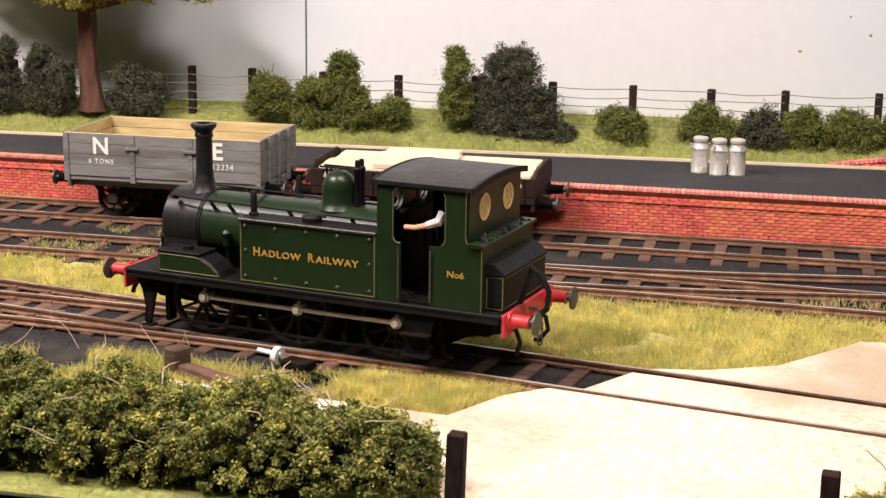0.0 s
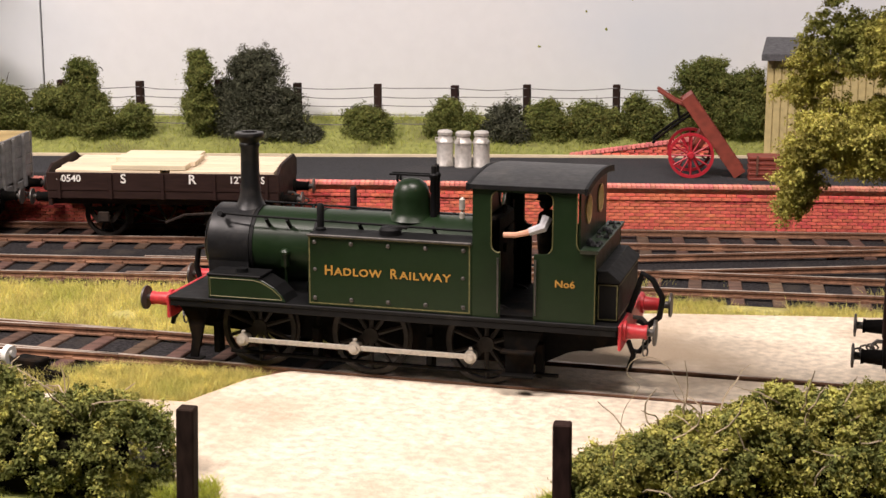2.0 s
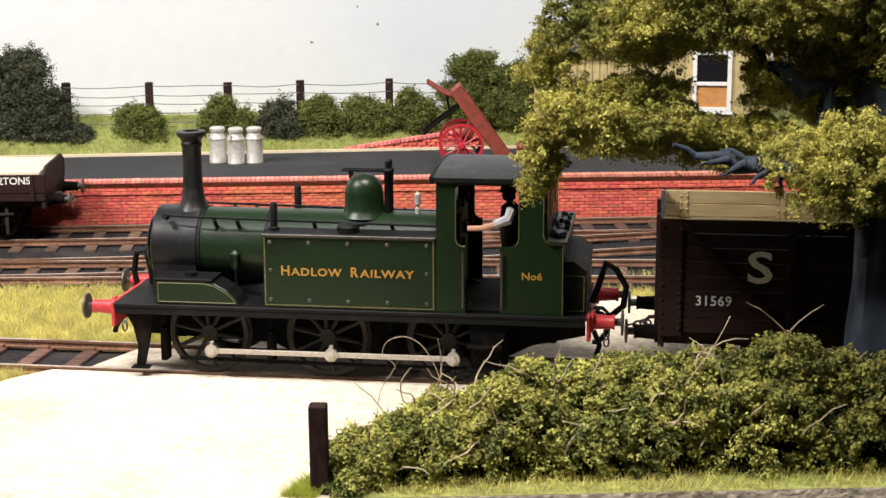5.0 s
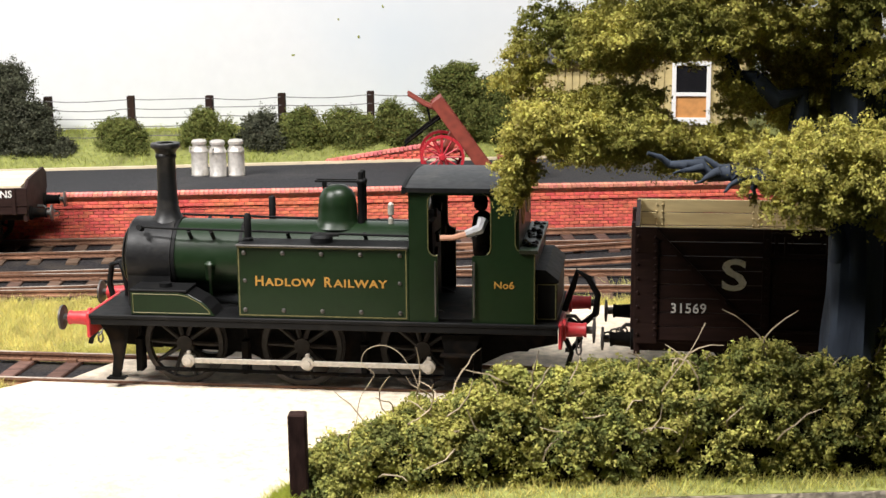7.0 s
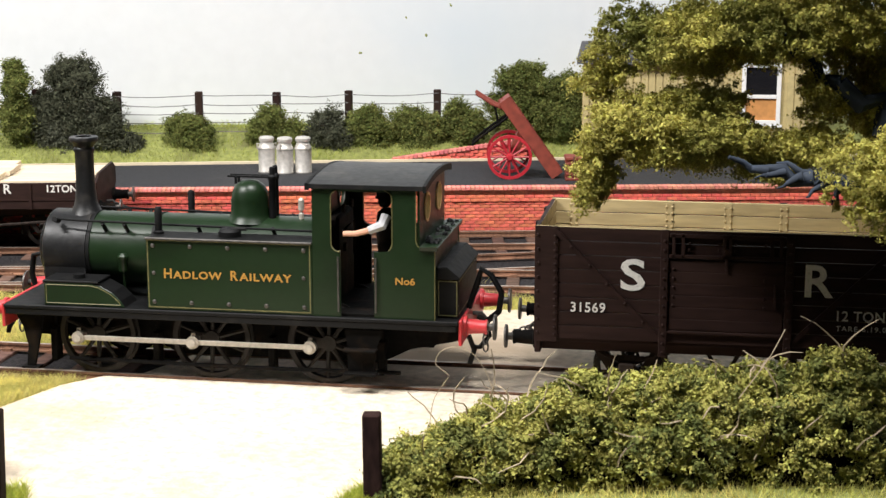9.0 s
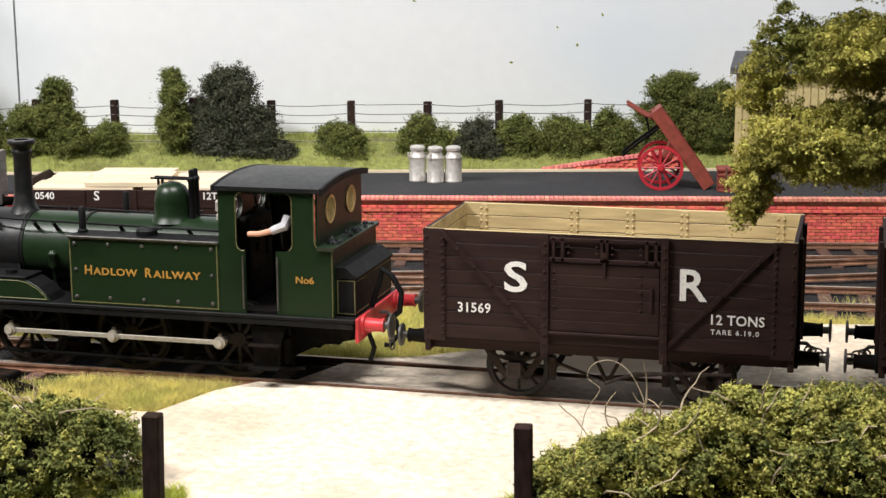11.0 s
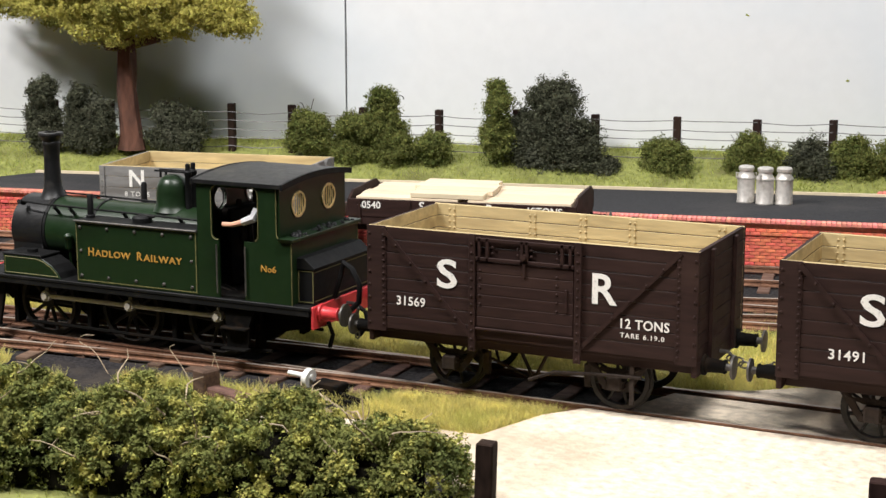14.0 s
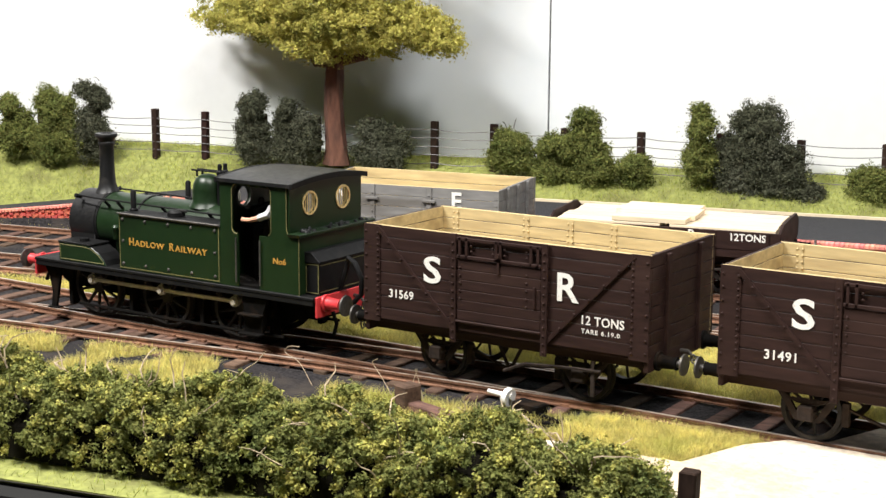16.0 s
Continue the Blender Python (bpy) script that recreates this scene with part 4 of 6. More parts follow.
def wicker_hamper(at):
    h = tagged(empty("wicker_hamper", at), "red-brown wicker luggage hamper on the platform", "hamper")
    bm = bmesh.new()
    for k in range(8):
        g = 0.35 * (k % 2)
        box(bm, -10.5 + g, 10.5 - g, -6.5 + g, 6.5 - g, k * 1.4, k * 1.4 + 1.5, 0.3)
    part("basket", bm, CARTBODY, h)
    bm = bmesh.new()
    box(bm, -10.9, 10.9, -6.9, 6.9, 11.2, 13.0, 0.4)
    part("lid", bm, CARTBODY, h)
    for x in (-6, 6):
        bm = bmesh.new()
        box(bm, x - 0.6, x + 0.6, -7.3, -6.5, 3, 13.4, 0.1)
        part("strap", bm, BARK, h)
    return h


wicker_hamper(mpose(-55, 322, 21.0, 0, 0, 8))


def hut():
    """Weatherboarded hut: a long low range and a taller end with the window."""
    h = tagged(empty("platform_hut"), "cream weatherboarded hut with grey roof and white window", "hut")
    HY = 402
    for xa, xb, top in ((-63, 21, 80.5), (21, 74, 88)):
        part("wall", box(bmesh.new(), xa, xb, HY, HY + 50, 20, top), HUT, h)
        x = xa
        while x < xb - 3.9:
            for z0, z1 in (((21, 41.5), (80.5, top - 0.5)) if 27 < x + 2 < 55 and xa > 0 else ((21, top - 0.5),)):
                part("board", box(bmesh.new(), x + 0.15, x + 4.1, HY - 1.0, HY, z0, z1, 0.35), HUT, h)
            x += 4.3
    for xa, xb, eave, ridge in ((-66, 20, 80, 89), (18, 79, 87.5, 98)):
        bm = bmesh.new()
        prism(bm, [(HY - 6, eave - 0.5), (HY - 6, eave + 1.6), (HY + 25, ridge), (HY + 56, eave + 1.6), (HY + 56, eave - 0.5), (HY + 25, ridge - 2.2)], xa, xb, "yz", 0.3)
        part("roof", bm, HUTROOF, h)
        part("fascia", box(bmesh.new(), xa, xb, HY - 6.8, HY - 6.1, eave - 2.4, eave + 1.4, 0.15), HUTROOF, h)
    bm = bmesh.new()
    for x0, x1, z0, z1 in ((29.5, 32, 43.5, 79), (49.5, 52, 43.5, 79), (32, 49.5, 76.5, 79), (32, 49.5, 43.5, 46), (32, 49.5, 58.6, 60.8), (28.3, 53.2, 41.8, 43.5)):
        box(bm, x0, x1, HY - 2.2, HY - 0.2, z0, z1, 0.2)
    win = part("window", bm, WHITEP, h, "white-painted sash window frame")
    part("blind", box(bmesh.new(), 32, 49.5, HY - 0.9, HY - 0.5, 46, 58.6), ORANGE, win)
    part("pane", box(bmesh.new(), 32, 49.5, HY - 0.9, HY - 0.5, 60.8, 76.5), DARKGLASS, win)
    return h


hut()


# ---------------------------------------------------------------- trackside details
def gate_post(x, y, top, tilt):
    bm = bmesh.new()
    box(bm, -2.5, 2.5, -2.4, 2.4, -4, top, 0.4)
    return tagged(part("gate_post", bm, POST, at=mpose(x, y, 0, 0, tilt, 6)), "short square dark timber gate post", "post", "gate posts")


gate_post(-178.5, -149, 27.5, 1.5)
gate_post(-77.5, -125.5, 24.5, -0.5)


def point_lever(at):
    t = tagged(empty("point_lever", at), "white weighted point lever on a dark timber base", "point lever")
    bm = bmesh.new()
    box(bm, -2, 26, -5, 5, -4.5, -2.6, 0.3), box(bm, 4, 16, -3.5, 3.5, -2.6, 1.8, 0.5)
    cyl(bm, (16, -2, -1.5), (26, -4, -2), 0.8)
    part("base", bm, UNDER, t)
    bm = bmesh.new()
    cyl(bm, (-9, 0, 2.6), (2, 0, 2.2), 0.9, 1.1, 10)
    cyl(bm, (-0.9, 0, 2.0), (1.2, 0, 1.7), 3.5, 3.5, 18)
    part("weight", bm, WHITEP, t, "white-painted lever weight", smooth=True)
    return t


point_lever(mpose(-301, -36, 0.4, 0, 0, -6))
point_lever(mpose(-420, 75, 0.4, 0, 0, 172))


def timber_stop(at):
    t = tagged(empty("timber_baulk", at), "weathered timber baulk lying behind the hedge", "timber")
    bm = bmesh.new()
    box(bm, -8, 60, -3, 3, -4.5, -0.5, 0.5)
    part("beam", bm, SLEEPER, t)
    bm = bmesh.new()
    box(bm, -10, -3, -4, 4, -4.4, 5.5, 0.6)
    part("block", bm, SLEEPER, t)
    return t


timber_stop(mpose(-326, -58, 1.5, 0, 0, -16))


def tall_weed(pts, r=0.16):
    bm = bmesh.new()
    q = [Vector(p) for p in pts]
    fine = []
    for i in range(len(q) - 1):
        a, b, c, d = q[max(0, i - 1)], q[i], q[i + 1], q[min(len(q) - 1, i + 2)]
        for k in range(5):
            u = k / 5
            fine.append(0.5 * (2 * b + (c - a) * u + (2 * a - 5 * b + 4 * c - d) * u * u + (3 * b - a - 3 * c + d) * u ** 3))
    fine.append(q[-1])
    tube(bm, fine, r, 5)
    return tagged(part("dry_stalk", bm, TWIG), "thin dry curling plant stalk", "stalk", "dry stalks")


tall_weed([(-66, -100, 14), (-65, -99, 21), (-62, -98, 26), (-61, -98, 28.5), (-64.5, -98, 31.5), (-63, -98, 35.5), (-58, -98, 37), (-53, -98, 34.5), (-49, -98, 28), (-47, -99, 22), (-45, -100, 16)], 0.13)
tall_weed([(22, -100, 26), (30, -99, 38), (34, -98, 46)])
tall_weed([(-345, -46, -4), (-352, -45, 4), (-357, -44, 9), (-354, -45, 11)])
tall_weed([(-338, -48, -4), (-337, -46, 4), (-335, -46, 10)])
tall_weed([(-330, -48, -4), (-334, -46, 5), (-336, -46, 10)])
tall_weed([(-385, -46, -4), (-392, -45, 4), (-400, -44, 7), (-397, -45, 10), (-392, -45, 10.5)])


for x, z in ((-177, 101), (-164, 90.5), (-204, 80), (-149, 109), (-120, 131), (-262, 118)):
    bm = bmesh.new()
    rr = random.Random(x)
    for k in range(4):
        cx, cz = rr.uniform(-1, 1), rr.uniform(-0.8, 0.8)
        lathe(bm, [(rr.uniform(0.3, 0.7), 0), (0.2, -0.3)], (cx * 0.8, 0, cz * 0.8), "Y", 7)
    tagged(part("moss_fleck", bm, GRASS2, at=mpose(x, backdrop_y(x), z, 0, 0, 14)), "tiny stray moss fleck stuck on the sky board", "fleck", "flecks on the sky board")


def brushwood(spots, seed):
    rr = random.Random(seed)
    thing = tagged(empty("brushwood"), "tangle of dry straw-coloured brushwood behind the hedge", "brushwood")
    for _ in range(26):
        x, y = rr.choice(spots)
        bm = bmesh.new()
        p = Vector((x + rr.uniform(-14, 14), y + rr.uniform(-7, 7), rr.uniform(-4, 3)))
        pts = [p]
        d = Vector((rr.uniform(-1, 1), rr.uniform(-0.5, 0.5), rr.uniform(0.0, 0.9))).normalized()
        for k in range(4):
            d = (d + Vector((rr.uniform(-0.4, 0.4), rr.uniform(-0.4, 0.4), rr.uniform(-0.7, 0.2)))).normalized()
            p = p + d * rr.uniform(3, 6)
            pts.append(p.copy())
        tube(bm, pts, [0.35, 0.33, 0.3, 0.25, 0.15], 4)
        part("stem", bm, TWIG, thing)


brushwood([(-285, -72), (-262, -78), (-240, -84)], 3)

# ---------------------------------------------------------------- rolling stock
def rounded(poly_rect, r, n=4):
    """Outline of a rectangle (x0, x1, z0, z1) with rounded corners."""
    x0, x1, z0, z1 = poly_rect
    out = []
    for cx, cz, a0 in ((x1 - r, z1 - r, 0), (x0 + r, z1 - r, 90), (x0 + r, z0 + r, 180), (x1 - r, z0 + r, 270)):
        for k in range(n + 1):
            t = radians(a0 + 90 * k / n)
            out.append((cx + r * math.cos(t), cz + r * math.sin(t)))
    return out


def spoked_wheel(parent, name, radius, y, spokes, crank_at=None, tyre=1.6, face=-1):
    """A wheel whose centre is the parent's origin; face gives the outer side."""
    w = 2.6
    bm = bmesh.new()
    lathe(bm, [(radius - tyre, y - w / 2), (radius, y - w / 2), (radius, y + w / 2 - 0.7), (radius + 0.9, y + w / 2 - 0.6), (radius + 0.9, y + w / 2), (radius - tyre, y + w / 2), (radius - tyre, y - w / 2)] if face < 0 else
          [(radius - tyre, y - w / 2), (radius + 0.9, y - w / 2), (radius + 0.9, y - w / 2 + 0.6), (radius, y - w / 2 + 0.7), (radius, y + w / 2), (radius - tyre, y + w / 2), (radius - tyre, y - w / 2)], axis="Y", seg=36, caps=False)
    lathe(bm, [(0.01, y - 1.3), (radius * 0.2, y - 1.3), (radius * 0.22, y), (radius * 0.2, y + 1.3), (0.01, y + 1.3)], axis="Y", seg=16)
    for k in range(spokes):
        t = 2 * math.pi * (k + 0.5) / spokes
        part("spoke", cyl(bmesh.new(), (math.cos(t) * radius * 0.15, y, math.sin(t) * radius * 0.15), (math.cos(t) * (radius - tyre * 0.7), y, math.sin(t) * (radius - tyre * 0.7)), radius * 0.065, radius * 0.045, 6), WHEELM, parent)
    if crank_at:
        cyl(bm, (crank_at[0], y + 1.3 * face, crank_at[1]), (crank_at[0], y + 0.4, crank_at[1]), 2.3, seg=12)
        box(bm, -1.8, crank_at[0] + 0.5, y - 1.0, y + 1.0, -1.9, 1.9)
    return part(name, bm, WHEELM, parent, smooth=True)


def buffer(parent, x, y, z, out, stock_mat, length=11.0, head=4.4):
    """Buffer whose stock sits on the beam at x and points along out."""
    bm = bmesh.new()
    lathe(bm, [(3.6, 0), (3.6, 1.0 * out), (2.6, 1.2 * out), (2.2, length * 0.62 * out), (2.5, length * 0.66 * out), (2.5, length * 0.72 * out)], (x, y, z), "X", 18)
    b = part("buffer", bm, stock_mat, parent, smooth=True)
    bm = bmesh.new()
    lathe(bm, [(1.3, length * 0.7 * out), (1.3, (length - 1.2) * out), (head, (length - 0.9) * out), (head, (length - 0.2) * out), (head * 0.6, length * out)], (x, y, z), "X", 22)
    part("buffer_head", bm, DARKSTEEL, b, smooth=True)
    return b


def hose(parent, pts, r=1.1):
    return part("vacuum_hose", tube(bmesh.new(), pts, r, 8), BLACK, parent, smooth=True)


def strip(bm, x0, x1, z0, z1, y, w=0.45, d=0.12, inset=0.0):
    """A fine painted line round a rectangle on a side sheet."""
    s = -1 if y < 0 else 1
    lo, hi = sorted((y, y + s * d))
    x0, x1, z0, z1 = x0 + inset, x1 - inset, z0 + inset, z1 - inset
    box(bm, x0, x1, lo, hi, z0, z0 + w), box(bm, x0, x1, lo, hi, z1 - w, z1)
    box(bm, x0, x0 + w, lo, hi, z0 + w, z1 - w), box(bm, x1 - w, x1, lo, hi, z0 + w, z1 - w)


def locomotive():
    loco = tagged(empty("tank_locomotive"), "green six-wheeled model tank locomotive with black roof and red buffers", "locomotive")
    # running plate, valances, frames
    bm = bmesh.new()
    box(bm, -73, 89, -26.5, 26.5, 24.6, 26.0, 0.25)
    part("running_plate", bm, BLACK, loco)
    for y in (-25.6, 25.6):
        bm = bmesh.new()
        box(bm, -72.5, 88.5, y - 0.6, y + 0.6, 22.4, 24.6, 0.2)
        part("valance", bm, BLACK, loco)
    for y in (-11.5, 11.5):
        bm = bmesh.new()
        prism(bm, [(-72, 24.5), (-72, 16), (-66, 12), (-20, 10), (-14, 7), (60, 7), (70, 12), (88, 16), (88, 24.5)], y - 0.6, y + 0.6)
        part("frame_plate", bm, UNDER, loco)
    bm = bmesh.new()
    box(bm, -60, 78, -9, 9, 12, 24.5, 0.5)
    for x in (-21, 21, 62):
        cyl(bm, (x, -11, 18), (x, 11, 18), 4, seg=12)
    part("ashpan", bm, UNDER, loco)
    for x in (-58, -20, 22, 61):
        for y in (-16.5, 16.5):
            bm = bmesh.new()
            box(bm, x - 1.2, x + 1.2, y - 2.5, y + 2.5, 4, 16, 0.3)
            cyl(bm, (x, y, 15), (x, y, 23), 0.7, seg=8)
            part("brake_hanger", bm, UNDER, loco)
    bm = bmesh.new()
    tube(bm, [(-52, -19.5, 5.5), (20, -19.5, 5.0), (68, -19.5, 5.5)], 0.7)
    tube(bm, [(-52, 19.5, 5.5), (20, 19.5, 5.0), (68, 19.5, 5.5)], 0.7)
    part("brake_rodding", bm, UNDER, loco)
    for x, lab in ((-74.2, "front"), (89.0, "rear")):
        bm = bmesh.new()
        box(bm, x, x + 1.2, -25.5, 25.5, 17.5, 26.2, 0.25)
        bb = part("buffer_beam", bm, RED, loco, "red-painted buffer beam")
        out = -1 if x < 0 else 1
        for y in (-20, 20):
            buffer(bb, x + (1.2 if out > 0 else 0), y, 23.2, out, RED, 11.0, 4.4)
        bm = bmesh.new()
        xx = x + (1.2 if out > 0 else 0)
        tube(bm, [(xx, 0, 23), (xx + 3 * out, 0, 23), (xx + 5 * out, 0, 21), (xx + 4.5 * out, 0, 18.5), (xx + 2.5 * out, 0, 18)], 0.7)
        part("coupling_hook", bm, DARKSTEEL, bb)
        for k in range(3):
            part("coupling_link", tube(bmesh.new(), [(xx + (4.5 + math.cos(t) * 0.9) * out, math.sin(t) * 1.4 * (k % 2), 17 - 3.0 * k + math.sin(t) * 2.0) for t in [2 * math.pi * i / 8 for i in range(9)]], 0.35, 5), DARKSTEEL, bb)
    # wheels
    for x in (-42, 0, 42):
        bm = bmesh.new()
        cyl(bm, (0, -16, 0), (0, 16, 0), 1.8, seg=12)
        ws = part("wheelset", bm, UNDER, loco, at=mpose(x, 0, 14.2))
        spoked_wheel(ws, "driving_wheel", 14.0, -16.2, 10, (5.6, 0), face=-1)
        spoked_wheel(ws, "driving_wheel", 14.0, 16.2, 10, (5.6, 0), face=1)
        WHEELS.append((ws, x, 14.2, 14.2, "loco"))
    for side in (-1, 1):
        bm = bmesh.new()
        y = side * 22.0
        for x0, x1 in ((-42, 0), (0, 42)):
            box(bm, x0 + 1, x1 - 1, min(y, y + side * 1.0), max(y, y + side * 1.0), -0.85, 0.85, 0.15)
        rod = part("coupling_rod", bm, STEEL, loco, "bright steel coupling rod", at=mpose(0, 0, 14.2))
        for x in (-42, 0, 42):
            bm = bmesh.new()
            cyl(bm, (x, y - side * 0.6, 0), (x, y + side * 1.4, 0), 2.3, seg=16)
            cyl(bm, (x, y - side * 5.0, 0), (x, y - side * 0.5, 0), 1.2, seg=10)
            cyl(bm, (x, y + side * 1.4, 0), (x, y + side * 2.2, 0), 1.3, seg=12)
            box(bm, x - 0.7, x + 0.7, y - 0.5, y + 0.5, 2.0, 3.3, 0.2)
            part("rod_bearing", bm, STEEL, rod)
        RODS.append(rod)
    # boiler and smokebox
    zc = 42.0
    bm = bmesh.new()
    lathe(bm, [(13.4, -47), (13.4, 39)], (0, 0, zc), "X", 48)
    boiler = part("boiler", bm, GREEN, loco, "glossy green boiler barrel", smooth=True)
    for x in (-46.4, -22.5):
        bm = bmesh.new()
        lathe(bm, [(13.4, x - 0.6), (13.75, x - 0.6), (13.75, x + 0.6), (13.4, x + 0.6)], (0, 0, zc), "X", 48, False)
        part("boiler_band", bm, BLACK, boiler, smooth=True)
    bm = bmesh.new()
    lathe(bm, [(2, -64.6), (10, -64.4), (13.2, -63.6), (13.9, -62.8), (13.9, -47.2)], (0, 0, zc), "X", 48)
    box(bm, -63, -47.5, -13, 13, 26, 38, 0.3)
    part("smokebox", bm, SMOKE, loco, "worn black smokebox", smooth=True)
    bm = bmesh.new()
    lathe(bm, [(10.8, -65.0), (10.2, -65.6), (5, -66.6), (1.0, -67.0)], (0, 0, zc), "X", 32)
    cyl(bm, (-66.5, 0, zc), (-69, 0, zc), 0.6)
    tube(bm, [(-68.5, 0, zc), (-68.8, -1.5, zc - 5)], 0.4)
    part("smokebox_door", bm, SMOKE, loco, smooth=True)
    bm = bmesh.new()
    lathe(bm, [(6.4, 54.0), (5.4, 55.6), (4.5, 57.2), (3.9, 59.5), (3.5, 64), (3.35, 69), (3.3, 76.6), (3.7, 77.2), (3.7, 78.2), (3.4, 78.6), (3.9, 79.8), (5.0, 80.7), (5.2, 81.0), (5.2, 82.0), (5.0, 82.3), (2.9, 82.4), (2.8, 78)], (-51.3, 0, 0), "Z", 32)
    part("chimney", bm, SMOKE, loco, "tall tapered black chimney with rolled lip", smooth=True)
    bm = bmesh.new()
    lathe(bm, [(8.6, 53.6), (7.5, 55.2), (6.9, 56.5), (6.8, 61), (6.3, 64), (5.2, 66.4), (3.0, 67.9), (0.3, 68.4)], (10.1, 0, 0), "Z", 36)
    dome = part("dome", bm, GREEN, loco, "polished green steam dome", smooth=True)
    bm = bmesh.new()
    box(bm, 2.5, 18.8, -2.2, -1.4, 69.3, 70.0, 0.1), box(bm, 2.5, 18.8, 1.4, 2.2, 69.3, 70.0, 0.1)
    for y in (-1.8, 1.8):
        lathe(bm, [(1.3, 55), (1.3, 68.5), (1.6, 69), (1.6, 70), (1.0, 70.6), (1.0, 73), (0.5, 73.4)], (18.8, y, 0), "Z", 12)
        cyl(bm, (5.5, y, 67), (5.5, y, 69.6), 0.5, seg=8)
    part("safety_valve", bm, BLACK, loco, smooth=True)
    bm = bmesh.new()
    lathe(bm, [(0.9, 54), (0.9, 57), (0.5, 57.4), (0.5, 58), (1.1, 58.3), (1.1, 61.8), (0.4, 62.6)], (29.2, -2, 0), "Z", 12)
    part("whistle", bm, STEEL, loco, "small bright metal whistle", smooth=True)
    for side in (-1, 1):
        bm = bmesh.new()
        y = side * 13.9
        tube(bm, [(-59, y * 0.92, 54.6), (-48, y, 54.3), (38.5, y, 53.0)], 0.42, 8)
        cyl(bm, (-57.5, y * 0.8, 53.5), (-57.5, y * 1.05, 54.6), 1.0, 1.0, 10)
        for x in (-40, -32, -5, 22):
            cyl(bm, (x, y * 0.76, 50.5), (x, y, 53.6), 0.75, 0.7, 8)
        part("handrail", bm, BLACK, loco)
        bm = bmesh.new()
        lathe(bm, [(1.9, 51.4), (1.9, 52.2), (1.3, 52.6), (1.3, 60.0), (0.9, 60.8), (0.1, 61)], (-17.8, side * 18, 0), "Z", 14)
        part("tank_vent", bm, BLACK, loco, smooth=True)
        bm = bmesh.new()
        lathe(bm, [(3.9, 51.4), (3.9, 53.2), (3.2, 54.0), (0.4, 54.3)], (8.0, side * 18.5, 0), "Z", 20)
        box(bm, 7, 14, side * 18.5 - 0.6, side * 18.5 + 0.6, 53.4, 54.4, 0.2)
        part("tank_filler", bm, BLACK, loco, smooth=True)
        # side tank
        ti, to = sorted((side * 13.0, side * 25.5))
        bm = bmesh.new()
        box(bm, -20, 39, ti, to, 26.0, 51.0, 0.3)
        tank = part("side_tank", bm, GREEN, loco, "dark green side tank with lettering")
        bm = bmesh.new()
        box(bm, -19.8, 38.9, ti + 0.3, to - 0.3, 51.0, 51.35)
        part("tank_top", bm, BLACK, tank)
        bm = bmesh.new()
        yo = side * 25.5
        strip(bm, -19.6, 38.2, 26.8, 50.7, yo, 0.4, 0.1)
        part("lining", bm, LINING, tank)
        bm = bmesh.new()
        lo, hi = sorted((yo - side * 0.2, yo + side * 0.9))
        box(bm, -20.2, 38.8, lo, hi, 50.75, 51.5, 0.2)
        part("tank_beading", bm, DARKSTEEL, tank)
        for k in range(5):
            for z in (48.6, 28.8):
                bm = bmesh.new()
                lathe(bm, [(0.8, 0), (0.7, 0.35 * side), (0.3, 0.6 * side)], (-17.5 + 13.35 * k, yo, z), "Y", 10)
                part("rivet", bm, DARKSTEEL, tank, smooth=True)
        for x in (-17.4, 35.8):
            bm = bmesh.new()
            lathe(bm, [(0.7, 0), (0.6, 0.35 * side), (0.3, 0.55 * side)], (x, yo, 39), "Y", 10)
            part("rivet", bm, DARKSTEEL, tank, smooth=True)
        rz = 0 if side < 0 else 180
        sx = -side
        words = (("H", 3.4, -12.3, 2.8), ("ADLOW", 2.7, -1.7, 17.4), ("R", 3.4, 11.4, 2.6), ("AILWAY", 2.7, 22.4, 18.4))
        for body, hgt, cx, wid in words:
            dx = cx - 0.0
            text("lettering", body, hgt, GOLD, tank, mpose(dx if side < 0 else 18 - dx, yo + side * 0.12, 39.0 - (3.4 - hgt) / 2, 90, 0, rz), 1.12, bold=0.08, fit=wid)
        # splasher and sandbox in front of the tank
        bm = bmesh.new()
        s0, s1 = sorted((side * 13.5, side * 25.3))
        prism(bm, [(-58, 26), (-58, 34.2), (-41, 34.2), (-37.5, 33.6), (-33, 31.2), (-30, 28.4), (-28.5, 26)], s0, s1, "xz", 0.25)
        for f in bm.faces:
            f.normal_update()
            f.material_index = 0 if abs(f.normal.y) > 0.6 else 1
        sp = part("splasher", bm, [GREEN, BLACK], loco)
        bm = bmesh.new()
        box(bm, -58.4, -38, s0 - 0.2, s1 + 0.2, 34.2, 35.0, 0.2)
        cyl(bm, (-47, side * 20, 35), (-47, side * 20, 36.4), 2.2, seg=14)
        part("splasher_top", bm, BLACK, sp)
        bm = bmesh.new()
        ys = side * 25.3
        lo, hi = sorted((ys, ys + side * 0.1))
        outline = [(-57.2, 26.9), (-57.2, 33.4), (-41, 33.4), (-37.8, 32.8), (-33.6, 30.6), (-30.8, 28.2), (-30.0, 26.9)]
        for (xa, za), (xb, zb) in zip(outline, outline[1:] + outline[:1]):
            tube(bm, [(xa, ys, za), (xb, ys, zb)], 0.18, 4)
        part("lining", bm, LINING, sp)
        # clack valve
        bm = bmesh.new()
        lathe(bm, [(1.2, 36.5), (1.5, 37.5), (1.5, 40.5), (1.9, 41), (1.9, 42), (1.0, 43)], (-32.8, side * 14.3, 0), "Z", 12)
        tube(bm, [(-32.8, side * 14.0, 37), (-32.8, side * 13.2, 31), (-32.8, side * 11, 27)], 0.45)
